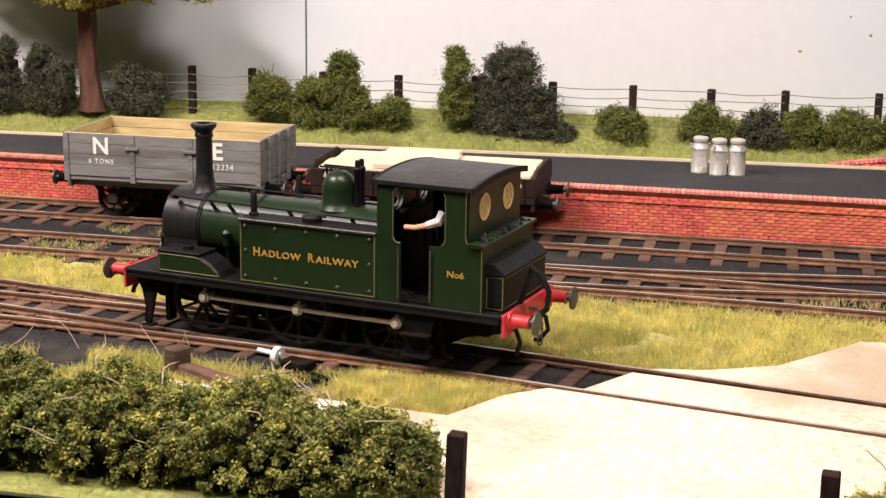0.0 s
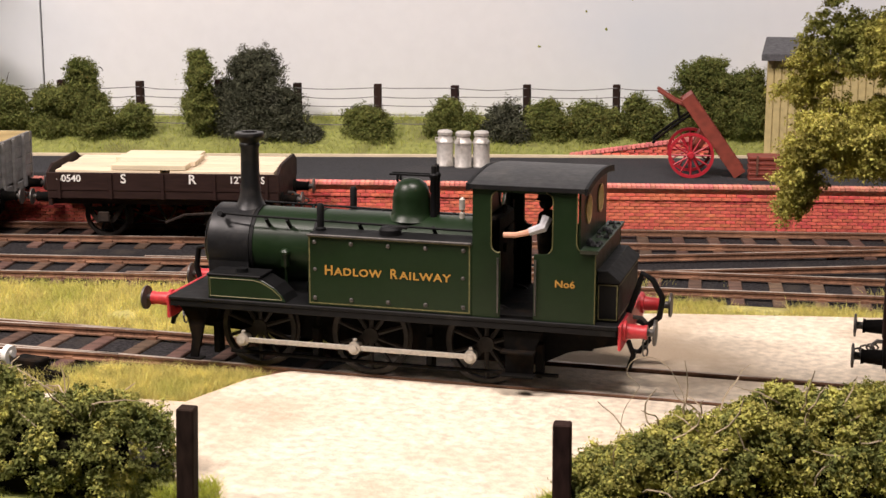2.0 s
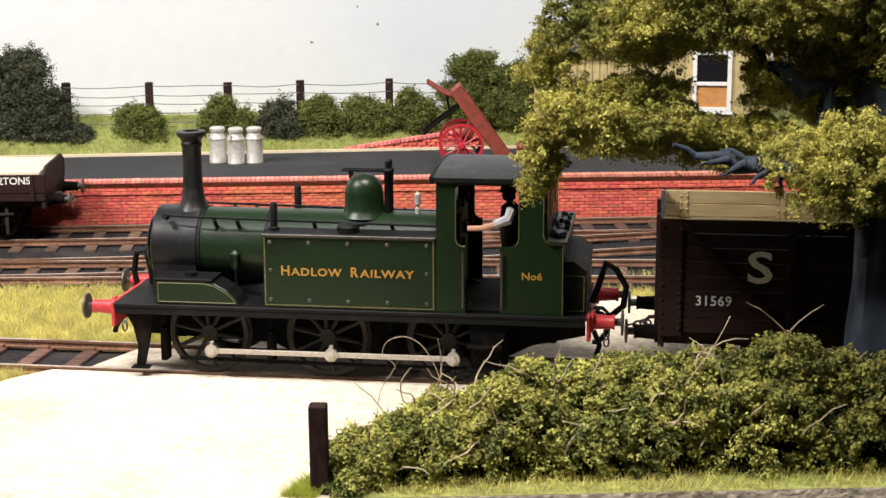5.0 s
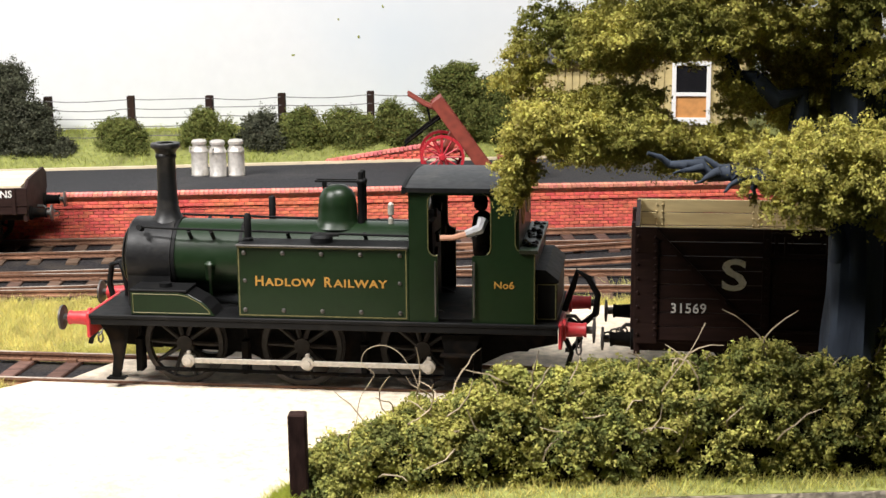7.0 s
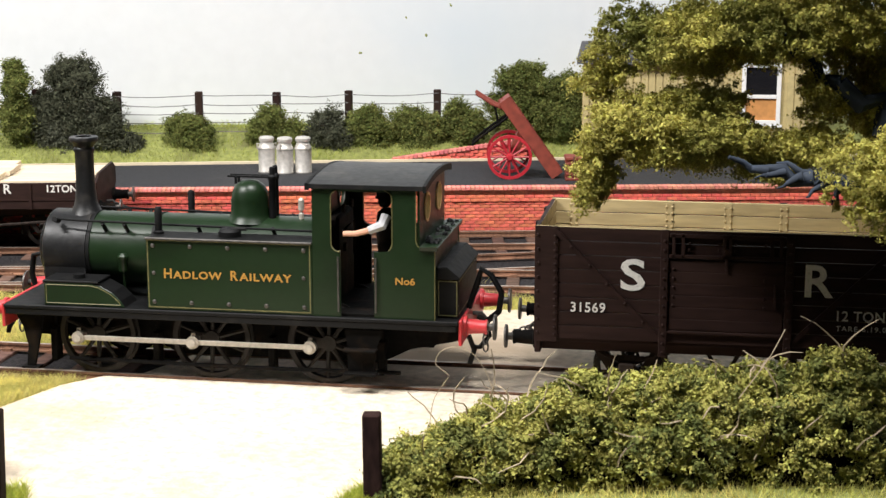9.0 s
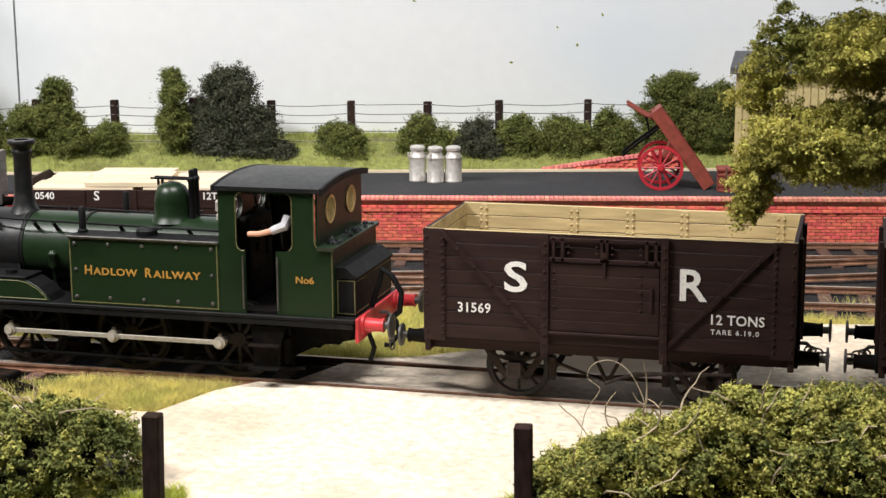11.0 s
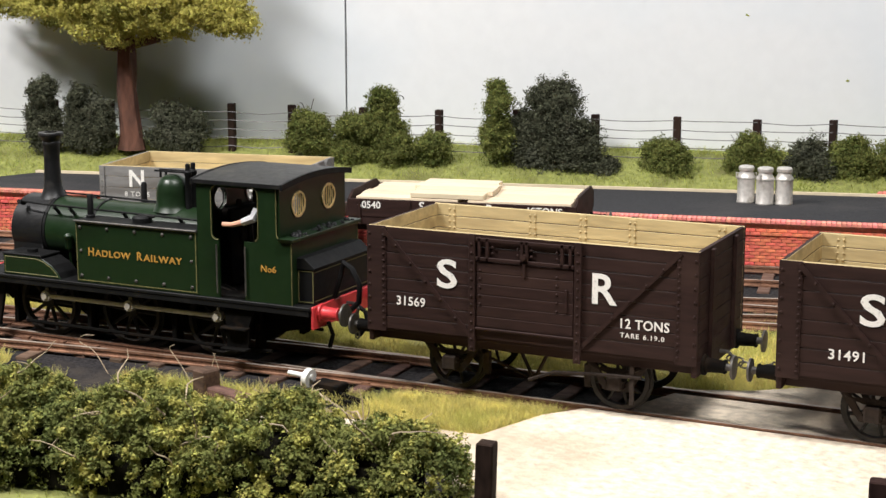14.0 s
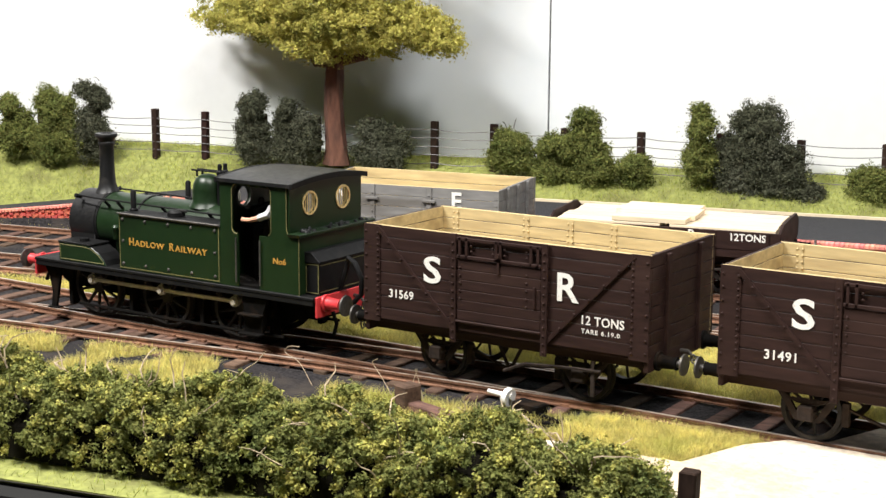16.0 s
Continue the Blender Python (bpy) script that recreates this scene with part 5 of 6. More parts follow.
        part("clack_valve", bm, GREEN, loco, smooth=True)
        # front guard iron / step
        bm = bmesh.new()
        prism(bm, [(-70, 21.5), (-60, 21.5), (-61.5, 14), (-64, 3.0), (-67, 2.2), (-66, 10), (-67.5, 17)], side * 22 - 0.7, side * 22 + 0.7)
        box(bm, -68.5, -62, side * 22 - 2, side * 22 + 2, 2.2, 2.9, 0.15)
        part("front_step", bm, UNDER, loco)
        # cab steps
        bm = bmesh.new()
        prism(bm, [(49.5, 21.5), (63, 21.5), (60.5, 15), (60.0, 6), (50.5, 6), (50.5, 15)], side * 24 - 0.5, side * 24 + 0.5)
        for z in (14.8, 6.6):
            o0, o1 = sorted((side * 23.5, side * 27.8))
            box(bm, 49.5, 61, o0, o1, z - 0.5, z + 0.3, 0.15)
        part("cab_step", bm, UNDER, loco)
        # cab side with the keyhole opening
        bm = bmesh.new()
        yo2 = side * 25.5
        lo, hi = sorted((yo2, yo2 - side * 0.9))
        arc = lambda cx, cz, r, a0, a1, n=5: [(cx + r * math.cos(radians(a0 + (a1 - a0) * k / n)), cz + r * math.sin(radians(a0 + (a1 - a0) * k / n))) for k in range(n + 1)]
        front = [(39, 26), (48.6, 26), (48.6, 49.0)] + arc(48.1, 51.3, 2.6, 270, 180) + [(45.5, 66.5)] + arc(48.2, 67.0, 2.7, 180, 100) + [(48, 70.5), (39, 70.5)]
        rear = [(60.2, 26), (81, 26), (81, 50.2), (77.6, 50.2)] + arc(77.6, 53.2, 3.0, 270, 180) + [(74.6, 70.5), (64, 70.5)] + arc(63.8, 67.0, 2.7, 80, 0) + [(66.5, 52.5)] + arc(63.4, 51.9, 3.1, 0, -90) + [(60.2, 48.8)]
        prism(bm, front, lo, hi)
        prism(bm, rear, lo, hi)
        box(bm, 47, 65, lo, hi, 69.2, 70.6)
        cs = part("cab_side", bm, GREEN, loco, "green cab side sheet with keyhole entrance")
        bm = bmesh.new()
        for pts in (front[2:-2], rear[1:-3]):
            for (xa, za), (xb, zb) in zip(pts, pts[1:]):
                tube(bm, [(xa, yo2 + side * 0.05, za), (xb, yo2 + side * 0.05, zb)], 0.22, 4)
        part("lining", bm, LINING, cs)
        bm = bmesh.new()
        tube(bm, [(48.0, side * 26.2, 28), (48.0, side * 26.2, 47)], 0.35), tube(bm, [(60.9, side * 26.2, 28), (60.9, side * 26.2, 47)], 0.35)
        part("cab_handrail", bm, DARKSTEEL, cs)
        text("lettering", "No6", 2.5, GOLD, cs, mpose(70.9, yo2 + side * 0.12, 39.2, 90, 0, rz), 1.0, bold=0.05, fit=6.7)
    # cab ends
    def end_sheet(name, x, win_z, rear):
        bm = bmesh.new()
        hull = [(-25, 26), (25, 26), (25, 70.3), (14, 71.4), (0, 71.9), (-14, 71.4), (-25, 70.3)]
        a = [bm.verts.new((x, y, z)) for y, z in hull]
        edges = [bm.edges.new((a[i], a[(i + 1) % len(a)])) for i in range(len(a))]
        for cy in (-11.5, 11.5):
            c = [bm.verts.new((x, cy + 4.6 * math.cos(2 * math.pi * k / 20), win_z + 4.6 * math.sin(2 * math.pi * k / 20))) for k in range(20)]
            edges += [bm.edges.new((c[k], c[(k + 1) % 20])) for k in range(20)]
        bmesh.ops.triangle_fill(bm, edges=edges, use_beauty=True)
        r = bmesh.ops.solidify(bm, geom=bm.faces[:], thickness=0.8)
        sheet = part(name, bm, GREEN, loco)
        for cy in (-11.5, 11.5):
            bm = bmesh.new()
            for sgn in (-0.5, 1.3):
                lathe(bm, [(4.3, sgn), (5.1, sgn), (5.1, sgn + 0.4), (4.3, sgn + 0.4), (4.3, sgn)], (x - 0.4, cy, win_z), "X", 28, False)
            rim = part("spectacle_rim", bm, BRASS if rear else DARKSTEEL, sheet, "round brass window rim" if rear else "round dark window rim", smooth=True)
            if rear:
                for k in range(-2, 3):
                    h = math.sqrt(4.6 ** 2 - (k * 1.5) ** 2)
                    part("window_bar", cyl(bmesh.new(), (x + 1.0, cy + k * 1.5, win_z - h), (x + 1.0, cy + k * 1.5, win_z + h), 0.26, seg=6), BRASS, sheet)
    end_sheet("cab_front_sheet", 39.6, 62.5, False)
    end_sheet("cab_rear_sheet", 75.0, 62.5, True)
    bm = bmesh.new()
    n = 12
    top, bot = [], []
    for k in range(n + 1):
        y = -26.6 + 53.2 * k / n
        z = 70.2 + 2.2 * (1 - (y / 26.6) ** 2)
        top.append((y, z + 1.5)), bot.append((y, z))
    prism(bm, top + bot[::-1], 38, 77.3, "yz", 0.3)
    roof = part("cab_roof", bm, SMOKE, loco, "matt black curved cab roof")
    for x0, x1 in ((36.9, 38.2), (77.1, 78.2)):
        part("roof_lip", prism(bmesh.new(), [(y, z + 0.15) for y, z in top] + [(y, z - 0.6) for y, z in bot[::-1]], x0, x1, "yz"), BLACK, roof)
    bm = bmesh.new()
    box(bm, 40, 74, -24.5, 24.5, 26.0, 27.0), box(bm, 39.8, 45, -12, 12, 27, 58, 1.0)
    for y, z in ((-6, 60), (6, 60), (0, 50), (-4, 46)):
        cyl(bm, (45, y, z), (46, y, z), 1.6, seg=12)
    tube(bm, [(45, -3, 52), (49, -5, 56), (49, -5, 44)], 0.5)
    part("cab_interior", bm, UNDER, loco)
    # bunker and rear toolbox
    bm = bmesh.new()
    box(bm, 75.8, 81, -24.6, 24.6, 26, 50.0, 0.2)
    bunker = part("bunker", bm, GREEN, loco)
    bm = bmesh.new()
    prism(bm, [(-26.4, 50.0), (26.4, 50.0), (27.2, 51.4), (-27.2, 51.4)], 75.9, 82.2, "yz", 0.2)
    part("bunker_coping", bm, GREEN, bunker)
    bm = bmesh.new()
    rng = random.Random(4)
    for k in range(34):
        c = Vector((rng.uniform(76.8, 81), rng.uniform(-24, 24), 50.9 + rng.uniform(0, 0.9)))
        bmesh.ops.create_icosphere(bm, subdivisions=1, radius=rng.uniform(0.9, 1.7), matrix=Matrix.Translation(c) @ Euler((rng.random() * 3, rng.random() * 3, 0)).to_matrix().to_4x4() @ Matrix.Diagonal((1, 0.8, 0.7, 1)))
    part("coal_load", bm, COAL, bunker)
    bm = bmesh.new()
    box(bm, 81, 88.3, -21.5, 21.5, 26, 39.5, 0.3)
    tb = part("rear_toolbox", bm, BLACK, loco, "black tool box with pale lining")
    bm = bmesh.new()
    prism(bm, [(81, 39.5), (88.8, 39.5), (88.8, 40.2), (84.5, 43.8), (81, 43.8)], -22, 22, "xz", 0.2)
    part("toolbox_lid", bm, BLACK, tb)
    bm = bmesh.new()
    for y in (-21.5, 21.5):
        strip(bm, 81.4, 88.0, 26.8, 39.0, y, 0.35, 0.1)
    for z in (27.2, 38.4):
        box(bm, 88.3, 88.4, -20.8, 20.8, z, z + 0.35)
    part("lining", bm, LINING, tb)
    hose(loco, [(-73, 7, 22), (-75.5, 7, 24), (-76.5, 6.5, 30), (-75, 5.5, 37), (-71.5, 5, 38), (-70, 4.5, 34), (-69, 4, 28), (-69, 4, 26)])
    hose(loco, [(90, -9, 27), (93, -9, 36), (94.5, -9.5, 41), (98, -10, 39), (101.5, -10, 33), (100.5, -9, 26), (96, -8, 22), (91, -8, 20)])
    hose(loco, [(90.5, 8, 20), (94, 8, 18), (95, 8, 13), (91.5, 8, 8.5), (89.5, 8, 8.6)], 0.9)
    for pts in ([(-74, -16, 18), (-76, -16, 15), (-76.5, -16, 13)], [(91, -16, 19), (93, -16, 14), (91.5, -16, 9)]):
        part("steam_heat_pipe", tube(bmesh.new(), pts, 0.9), BLACK, loco)
    return loco


def planked_sides(body_mat, parent, L, Wd, z0, z1, planks, door=None, inside=None):
    """Wagon box: every plank of the sides and ends is a piece of its own."""
    h = (z1 - z0) / planks
    hx, hy, th = L / 2, Wd / 2, 1.5
    for k in range(planks):
        za, zb = z0 + k * h + 0.12, z0 + (k + 1) * h - 0.12
        for side in (-1, 1):
            bm = bmesh.new()
            lo, hi = sorted((side * hy, side * (hy - th)))
            box(bm, -hx, hx, lo, hi, za, zb, 0.14)
            bm.faces.ensure_lookup_table()
            inner = -side
            for f in bm.faces:
                f.normal_update()
                if f.normal.y * inner > 0.5 or (k == planks - 1 and f.normal.z > 0.5):
                    f.material_index = 1
            part("plank", bm, [body_mat, inside], parent)
            bm = bmesh.new()
            lo, hi = sorted((side * hx, side * (hx - th)))
            box(bm, lo, hi, -hy + th, hy - th, za, zb, 0.14)
            for f in bm.faces:
                f.normal_update()
                if f.normal.x * inner > 0.5:
                    f.material_index = 1
            part("end_plank", bm, [body_mat, inside], parent)


def bolts(bm, pts, side, y):
    for x, z in pts:
        lathe(bm, [(0.55, 0), (0.5, side * 0.32), (0.2, side * 0.5)], (x, y, z), "Y", 6)


def running_gear(wagon, half, base, key, sole_mat, z_sole=17.2, z_top=22.2):
    for y in (-21, 21):
        bm = bmesh.new()
        box(bm, -half + 1, half - 1, y - 1.2, y + 1.2, z_sole, z_top, 0.2)
        part("sole_bar", bm, sole_mat, wagon)
    for x in (-half, half):
        out = -1 if x < 0 else 1
        bm = bmesh.new()
        lo, hi = sorted((x, x - out * 2.0))
        box(bm, lo, hi, -27.5, 27.5, z_sole, z_top + 0.4, 0.25)
        hs = part("headstock", bm, sole_mat, wagon)
        for y in (-20, 20):
            buffer(hs, x, y, 23.0 - 2.6, out, UNDER, 11.0, 4.0)
        bm = bmesh.new()
        tube(bm, [(x, 0, 20.4), (x + 3 * out, 0, 20.4), (x + 4.6 * out, 0, 19), (x + 3.6 * out, 0, 17)], 0.7)
        part("coupling_hook", bm, DARKSTEEL, hs)
        for k in range(3):
            part("coupling_link", tube(bmesh.new(), [(x + (4.4 + 2.2 * k + math.cos(t) * 2.0) * out, math.sin(t) * 1.3 * (k % 2), 18.2 - 0.9 * k + math.sin(t) * 1.2) for t in [2 * math.pi * i / 8 for i in range(9)]], 0.38, 5), DARKSTEEL, hs)
    for x in (-base, base):
        bm = bmesh.new()
        cyl(bm, (0, -18, 0), (0, 18, 0), 1.3, seg=10)
        ws = part("wheelset", bm, UNDER, wagon, at=mpose(x, 0, 10.9))
        spoked_wheel(ws, "wagon_wheel", 10.8, -16.2, 8, None, 1.5, -1)
        spoked_wheel(ws, "wagon_wheel", 10.8, 16.2, 8, None, 1.5, 1)
        WHEELS.append((ws, x, 10.9, 10.8, key))
        for side in (-1, 1):
            y = side * 20.3
            bm = bmesh.new()
            for s in (-1, 1):
                prism(bm, [(x + s * 12.0, z_sole + 1), (x + s * 8.6, z_sole + 1), (x + s * 2.2, 7.6), (x + s * 4.6, 7.6)], y - 0.6, y + 0.6)
            box(bm, x - 4.2, x + 4.2, y - 0.4, y + 0.4, 7.4, 8.6)
            part("w_iron", bm, GEAR, wagon)
            bm = bmesh.new()
            box(bm, x - 2.8, x + 2.8, y - 0.5 if side > 0 else y - 3.6, y + 3.6 if side > 0 else y + 0.5, 8.2, 13.6, 0.6)
            box(bm, x - 3.3, x + 3.3, y - 0.5 if side > 0 else y - 3.0, y + 3.0 if side > 0 else y + 0.5, 11.0, 11.8, 0.2)
            part("axlebox", bm, GEAR, wagon)
            bm = bmesh.new()
            for k in range(4):
                tube(bm, [(x + dx, side * 21.8, 13.9 + 0.55 * k + (dx / 9.0) ** 2 * (2.6 - 0.55 * k)) for dx in np.linspace(-9.5 + 2 * k, 9.5 - 2 * k, 7)], 0.5, 4)
            part("leaf_spring", bm, GEAR, wagon)
    for side in (-1, 1):
        bm = bmesh.new()
        y = side * 19
        for s in (-1, 1):
            tube(bm, [(s * 5, y, z_sole), (0, y, 7.5)], 0.7, 5)
            tube(bm, [(0, y, 8.5 + s * 0.8), (s * base * 0.62, side * 16.2, 12 - s * 1.0)], 0.6, 5)
            box(bm, s * base * 0.62 - 1.3, s * base * 0.62 + 1.3, side * 16.2 - 1.2, side * 16.2 + 1.2, 6.5, 15.0, 0.3)
            tube(bm, [(s * base * 0.62, side * 16.2, 15), (s * base * 0.62, side * 16.2, z_sole)], 0.5, 5)
        part("brake_gear", bm, GEAR, wagon)
        bm = bmesh.new()
        tube(bm, [(0, side * 24, 8.5), (10, side * 25, 12.8), (30, side * 25.5, 14.2), (42, side * 25.5, 14.4)], 0.65, 5)
        box(bm, 37.8, 39.4, side * 25 - 0.4, side * 25 + 0.4, 4.5, 18, 0.1)
        part("brake_lever", bm, GEAR, wagon)


def open_wagon(key, number, num_x, num_z, s_x, s_z):
    """Brown eight-plank open wagon with a drop side door."""
    wagon = tagged(empty("open_wagon"), "dark brown planked open goods wagon with bare timber interior", "wagon", "train of brown wagons")
    L, Wd, z0, z1 = 124.0, 56.0, 22.4, 60.2
    bm = bmesh.new()
    box(bm, -61.5, 61.5, -27.4, 27.4, 21.4, 22.6, 0.1)
    box(bm, -60.4, 60.4, -26.4, 26.4, 22.6, 23.2, 0.1, mi=1)
    body = part("wagon_floor", bm, [BROWN, TAN], wagon)
    planked_sides(BROWN, body, L, Wd, z0, z1, 8, inside=TAN)
    h = (z1 - z0) / 8
    for side in (-1, 1):
        y = side * 28.0
        lo, hi = sorted((y - side * 0.05, y + side * 0.5))
        # corner plates
        for s in (-1, 1):
            bm = bmesh.new()
            a, b = sorted((s * 62.1, s * 54.5))
            box(bm, a, b, lo, hi, z0 - 1.0, z1, 0.1)
            bolts(bm, [(s * 55.4, z0 + 1.5 + 2.36 * k) for k in range(16)] + [(s * 61.0, z0 + 2 + 4.7 * k) for k in range(8)], side, y + side * 0.5)
            part("corner_plate", bm, BROWN, wagon)
        # door with its frame, knees and ironwork
        bm = bmesh.new()
        lo2, hi2 = sorted((y, y + side * 0.8))
        box(bm, -18.2, 18.2, lo2 + (0.3 if side > 0 else 0.1), hi2 - (0.1 if side > 0 else 0.3), z0 + 4.7, z0 + 28.0)
        door = part("side_door", bm, BROWN, wagon)
        for k in range(6):
            bm = bmesh.new()
            box(bm, -18.2, 18.2, lo2, hi2, z0 + k * h * 0.83 + 4.7, z0 + (k + 1) * h * 0.83 + 4.45, 0.12)
            part("plank", bm, BROWN, door)
        lo3, hi3 = sorted((y + side * 0.6, y + side * 1.5))
        bm = bmesh.new()
        box(bm, -18.4, 18.4, lo3, hi3, z0 + 28.6, z0 + 29.8, 0.15)
        box(bm, -18.4, 18.4, lo3, hi3, z1 - 2.4, z1 - 1.2, 0.15)
        for x in (-17.0, -14.0, -0.9, 0.9, 14.0, 17.0):
            box(bm, x - 0.55, x + 0.55, lo3, hi3, z0 + 28.6, z1 - 1.0, 0.12)
        for x in (-14.5, 14.5):
            if x > 0:
                box(bm, x + 0.6, x + 1.6, lo3, hi3, z0 + 13, z0 + 21, 0.12)
            bolts(bm, [(x - 2.4 * s, z0 + 13 + 3.0 * k) for k in range(5) for s in (1,)], side, y + side * 0.8)
        cyl(bm, (0, y + side * 0.8, z0 + 31.2), (0, y + side * 2.4, z0 + 31.2), 1.0, seg=8)
        box(bm, -0.5, 0.5, lo3, hi3, z0 + 24.0, z0 + 32, 0.1)
        bolts(bm, [(x, z1 - 4.2 - 2.2 * k) for x in (-12, -2.6, 2.6, 12) for k in range(3)], side, y + side * 0.8)
        part("door_ironwork", bm, BROWN, door)
        bm = bmesh.new()
        box(bm, -18.6, 18.6, lo3, hi3, z0 + 3.6, z0 + 4.5, 0.2)
        part("hinge_bar", bm, BROWN, door)
        # knees beside the door and diagonal braces
        for s in (-1, 1):
            bm = bmesh.new()
            a, b = sorted((s * 18.6, s * 21.2))
            box(bm, a, b, lo3, hi3, z0 - 4.5, z1, 0.2)
            bolts(bm, [(s * 19.9, z0 - 3 + 3.1 * k) for k in range(13)], side, y + side * 1.5)
            part("side_knee", bm, BROWN, wagon)
            bm = bmesh.new()
            xa, za, xb, zb = s * 56.0, z1 - 0.6, s * 20.5, z0 + 0.8
            d = Vector((xb - xa, 0, zb - za)).normalized()
            nrm = Vector((-d.z, 0, d.x)) * 0.75
            quad = [(xa + nrm.x, za + nrm.z), (xb + nrm.x, zb + nrm.z), (xb - nrm.x, zb - nrm.z), (xa - nrm.x, za - nrm.z)]
            prism(bm, quad, *sorted((y, y + side * 0.85)))
            bolts(bm, [(xa + (xb - xa) * k / 6, za + (zb - za) * k / 6) for k in range(1, 6)], side, y + side * 0.85)
            part("diagonal_brace", bm, BROWN, wagon)
        rz = 0 if side < 0 else 180
        sx = 1 if side < 0 else -1
        ty = y + side * 0.25
        text("lettering", "S", 10.6, WHITE, wagon, mpose(s_x * sx, ty, s_z, 90, 0, rz), bold=0.25, fit=8.0)
        text("lettering", "R", 10.6, WHITE, wagon, mpose(29.3 * sx, ty, s_z, 90, 0, rz), bold=0.25, fit=9.0)
        text("lettering", number, 3.4, WHITE, wagon, mpose(num_x * sx, ty, num_z, 90, 0, rz), 1.08, bold=0.06, fit=11.4)
        text("lettering", "12 TONS", 3.4, WHITE, wagon, mpose(43.8 * sx, ty, 33.7, 90, 0, rz), 1.05, bold=0.06, fit=17.2)
        text("lettering", "TARE 6.19.0", 1.7, WHITE, wagon, mpose(42.9 * sx, ty, 29.6, 90, 0, rz), 1.25, bold=0.02, fit=15.6)
        # inner knee plates
        yi = side * 26.5
        for x in (-54, -20, 0.5, 20, 54):
            bm = bmesh.new()
            box(bm, x - 1.3, x + 1.3, *sorted((yi, yi - side * 0.25)), z0 + 1, z1 - 0.6, 0.1)
            bolts(bm, [(x - 1.0, z1 - 2 - 2.4 * k) for k in range(6)] + [(x + 1.0, z1 - 2 - 2.4 * k) for k in range(6)], -side, yi - side * 0.1)
            part("inner_strap", bm, TAN, wagon)
    for x in (-62, 62):
        out = -1 if x < 0 else 1
        for y in (-14, 14):
            bm = bmesh.new()
            lo, hi = sorted((x, x + out * 1.4))
            box(bm, lo, hi, y - 1.5, y + 1.5, z0 - 4, z1 - 1, 0.2)
            part("end_stanchion", bm, BROWN, wagon)
    running_gear(wagon, 62.0, 31.5, key, BROWN)
    return wagon


def grey_wagon():
    wagon = tagged(empty("grey_open_wagon"), "weathered grey low-sided open goods wagon standing empty", "wagon", "wagons by the platform")
    L = 108.0
    bm = bmesh.new()
    box(bm, -53.5, 53.5, -29.4, 29.4, 21.6, 24.2, 0.1)
    box(bm, -52.4, 52.4, -28.4, 28.4, 24.2, 24.7, 0.1, mi=1)
    body = part("wagon_floor", bm, [GREY, TAN], wagon)
    planked_sides(GREY, body, L, 60.0, 23.8, 46.8, 4, inside=TAN)
    for side in (-1, 1):
        y = side * 30
        lo, hi = sorted((y, y + side * 0.7))
        for x in (-53, -16, 16, 53):
            bm = bmesh.new()
            box(bm, x - 1.4, x + 1.4, lo, hi, 21, 46.6, 0.15)
            bolts(bm, [(x, 23 + 3.2 * k) for k in range(7)], side, y + side * 0.7)
            part("iron_strap", bm, GREY, wagon)
        for x in (-16, 16):
            bm = bmesh.new()
            box(bm, x - 3.5, x + 3.5, *sorted((y, y + side * 1.4)), 38.5, 40.0, 0.2)
            part("door_latch", bm, GREY, wagon)
        rz, sx = (0, 1) if side < 0 else (180, -1)
        ty = y + side * 0.3
        text("lettering", "N", 9.0, WHITE, wagon, mpose(-33.5 * sx - 0, ty, 39.8, 90, 0, rz), bold=0.3)
        text("lettering", "E", 9.0, WHITE, wagon, mpose(31.0 * sx, ty, 39.8, 90, 0, rz), bold=0.3)
        text("lettering", "8 TONS", 2.6, WHITE, wagon, mpose(-33.5 * sx, ty, 32.0, 90, 0, rz), 1.2)
        text("lettering", "713234", 3.2, WHITE, wagon, mpose(32.5 * sx, ty, 32.0, 90, 0, rz), 1.1)
    for x in (-54, 54):
        out = -1 if x < 0 else 1
        for y in (-16, 0, 16):
            bm = bmesh.new()
            box(bm, *sorted((x, x + out * 1.5)), y - 1.6, y + 1.6, 19, 46.4, 0.2)
            part("end_stanchion", bm, GREY, wagon)
    running_gear(wagon, 54.0, 31.0, None, GREY)
    return wagon


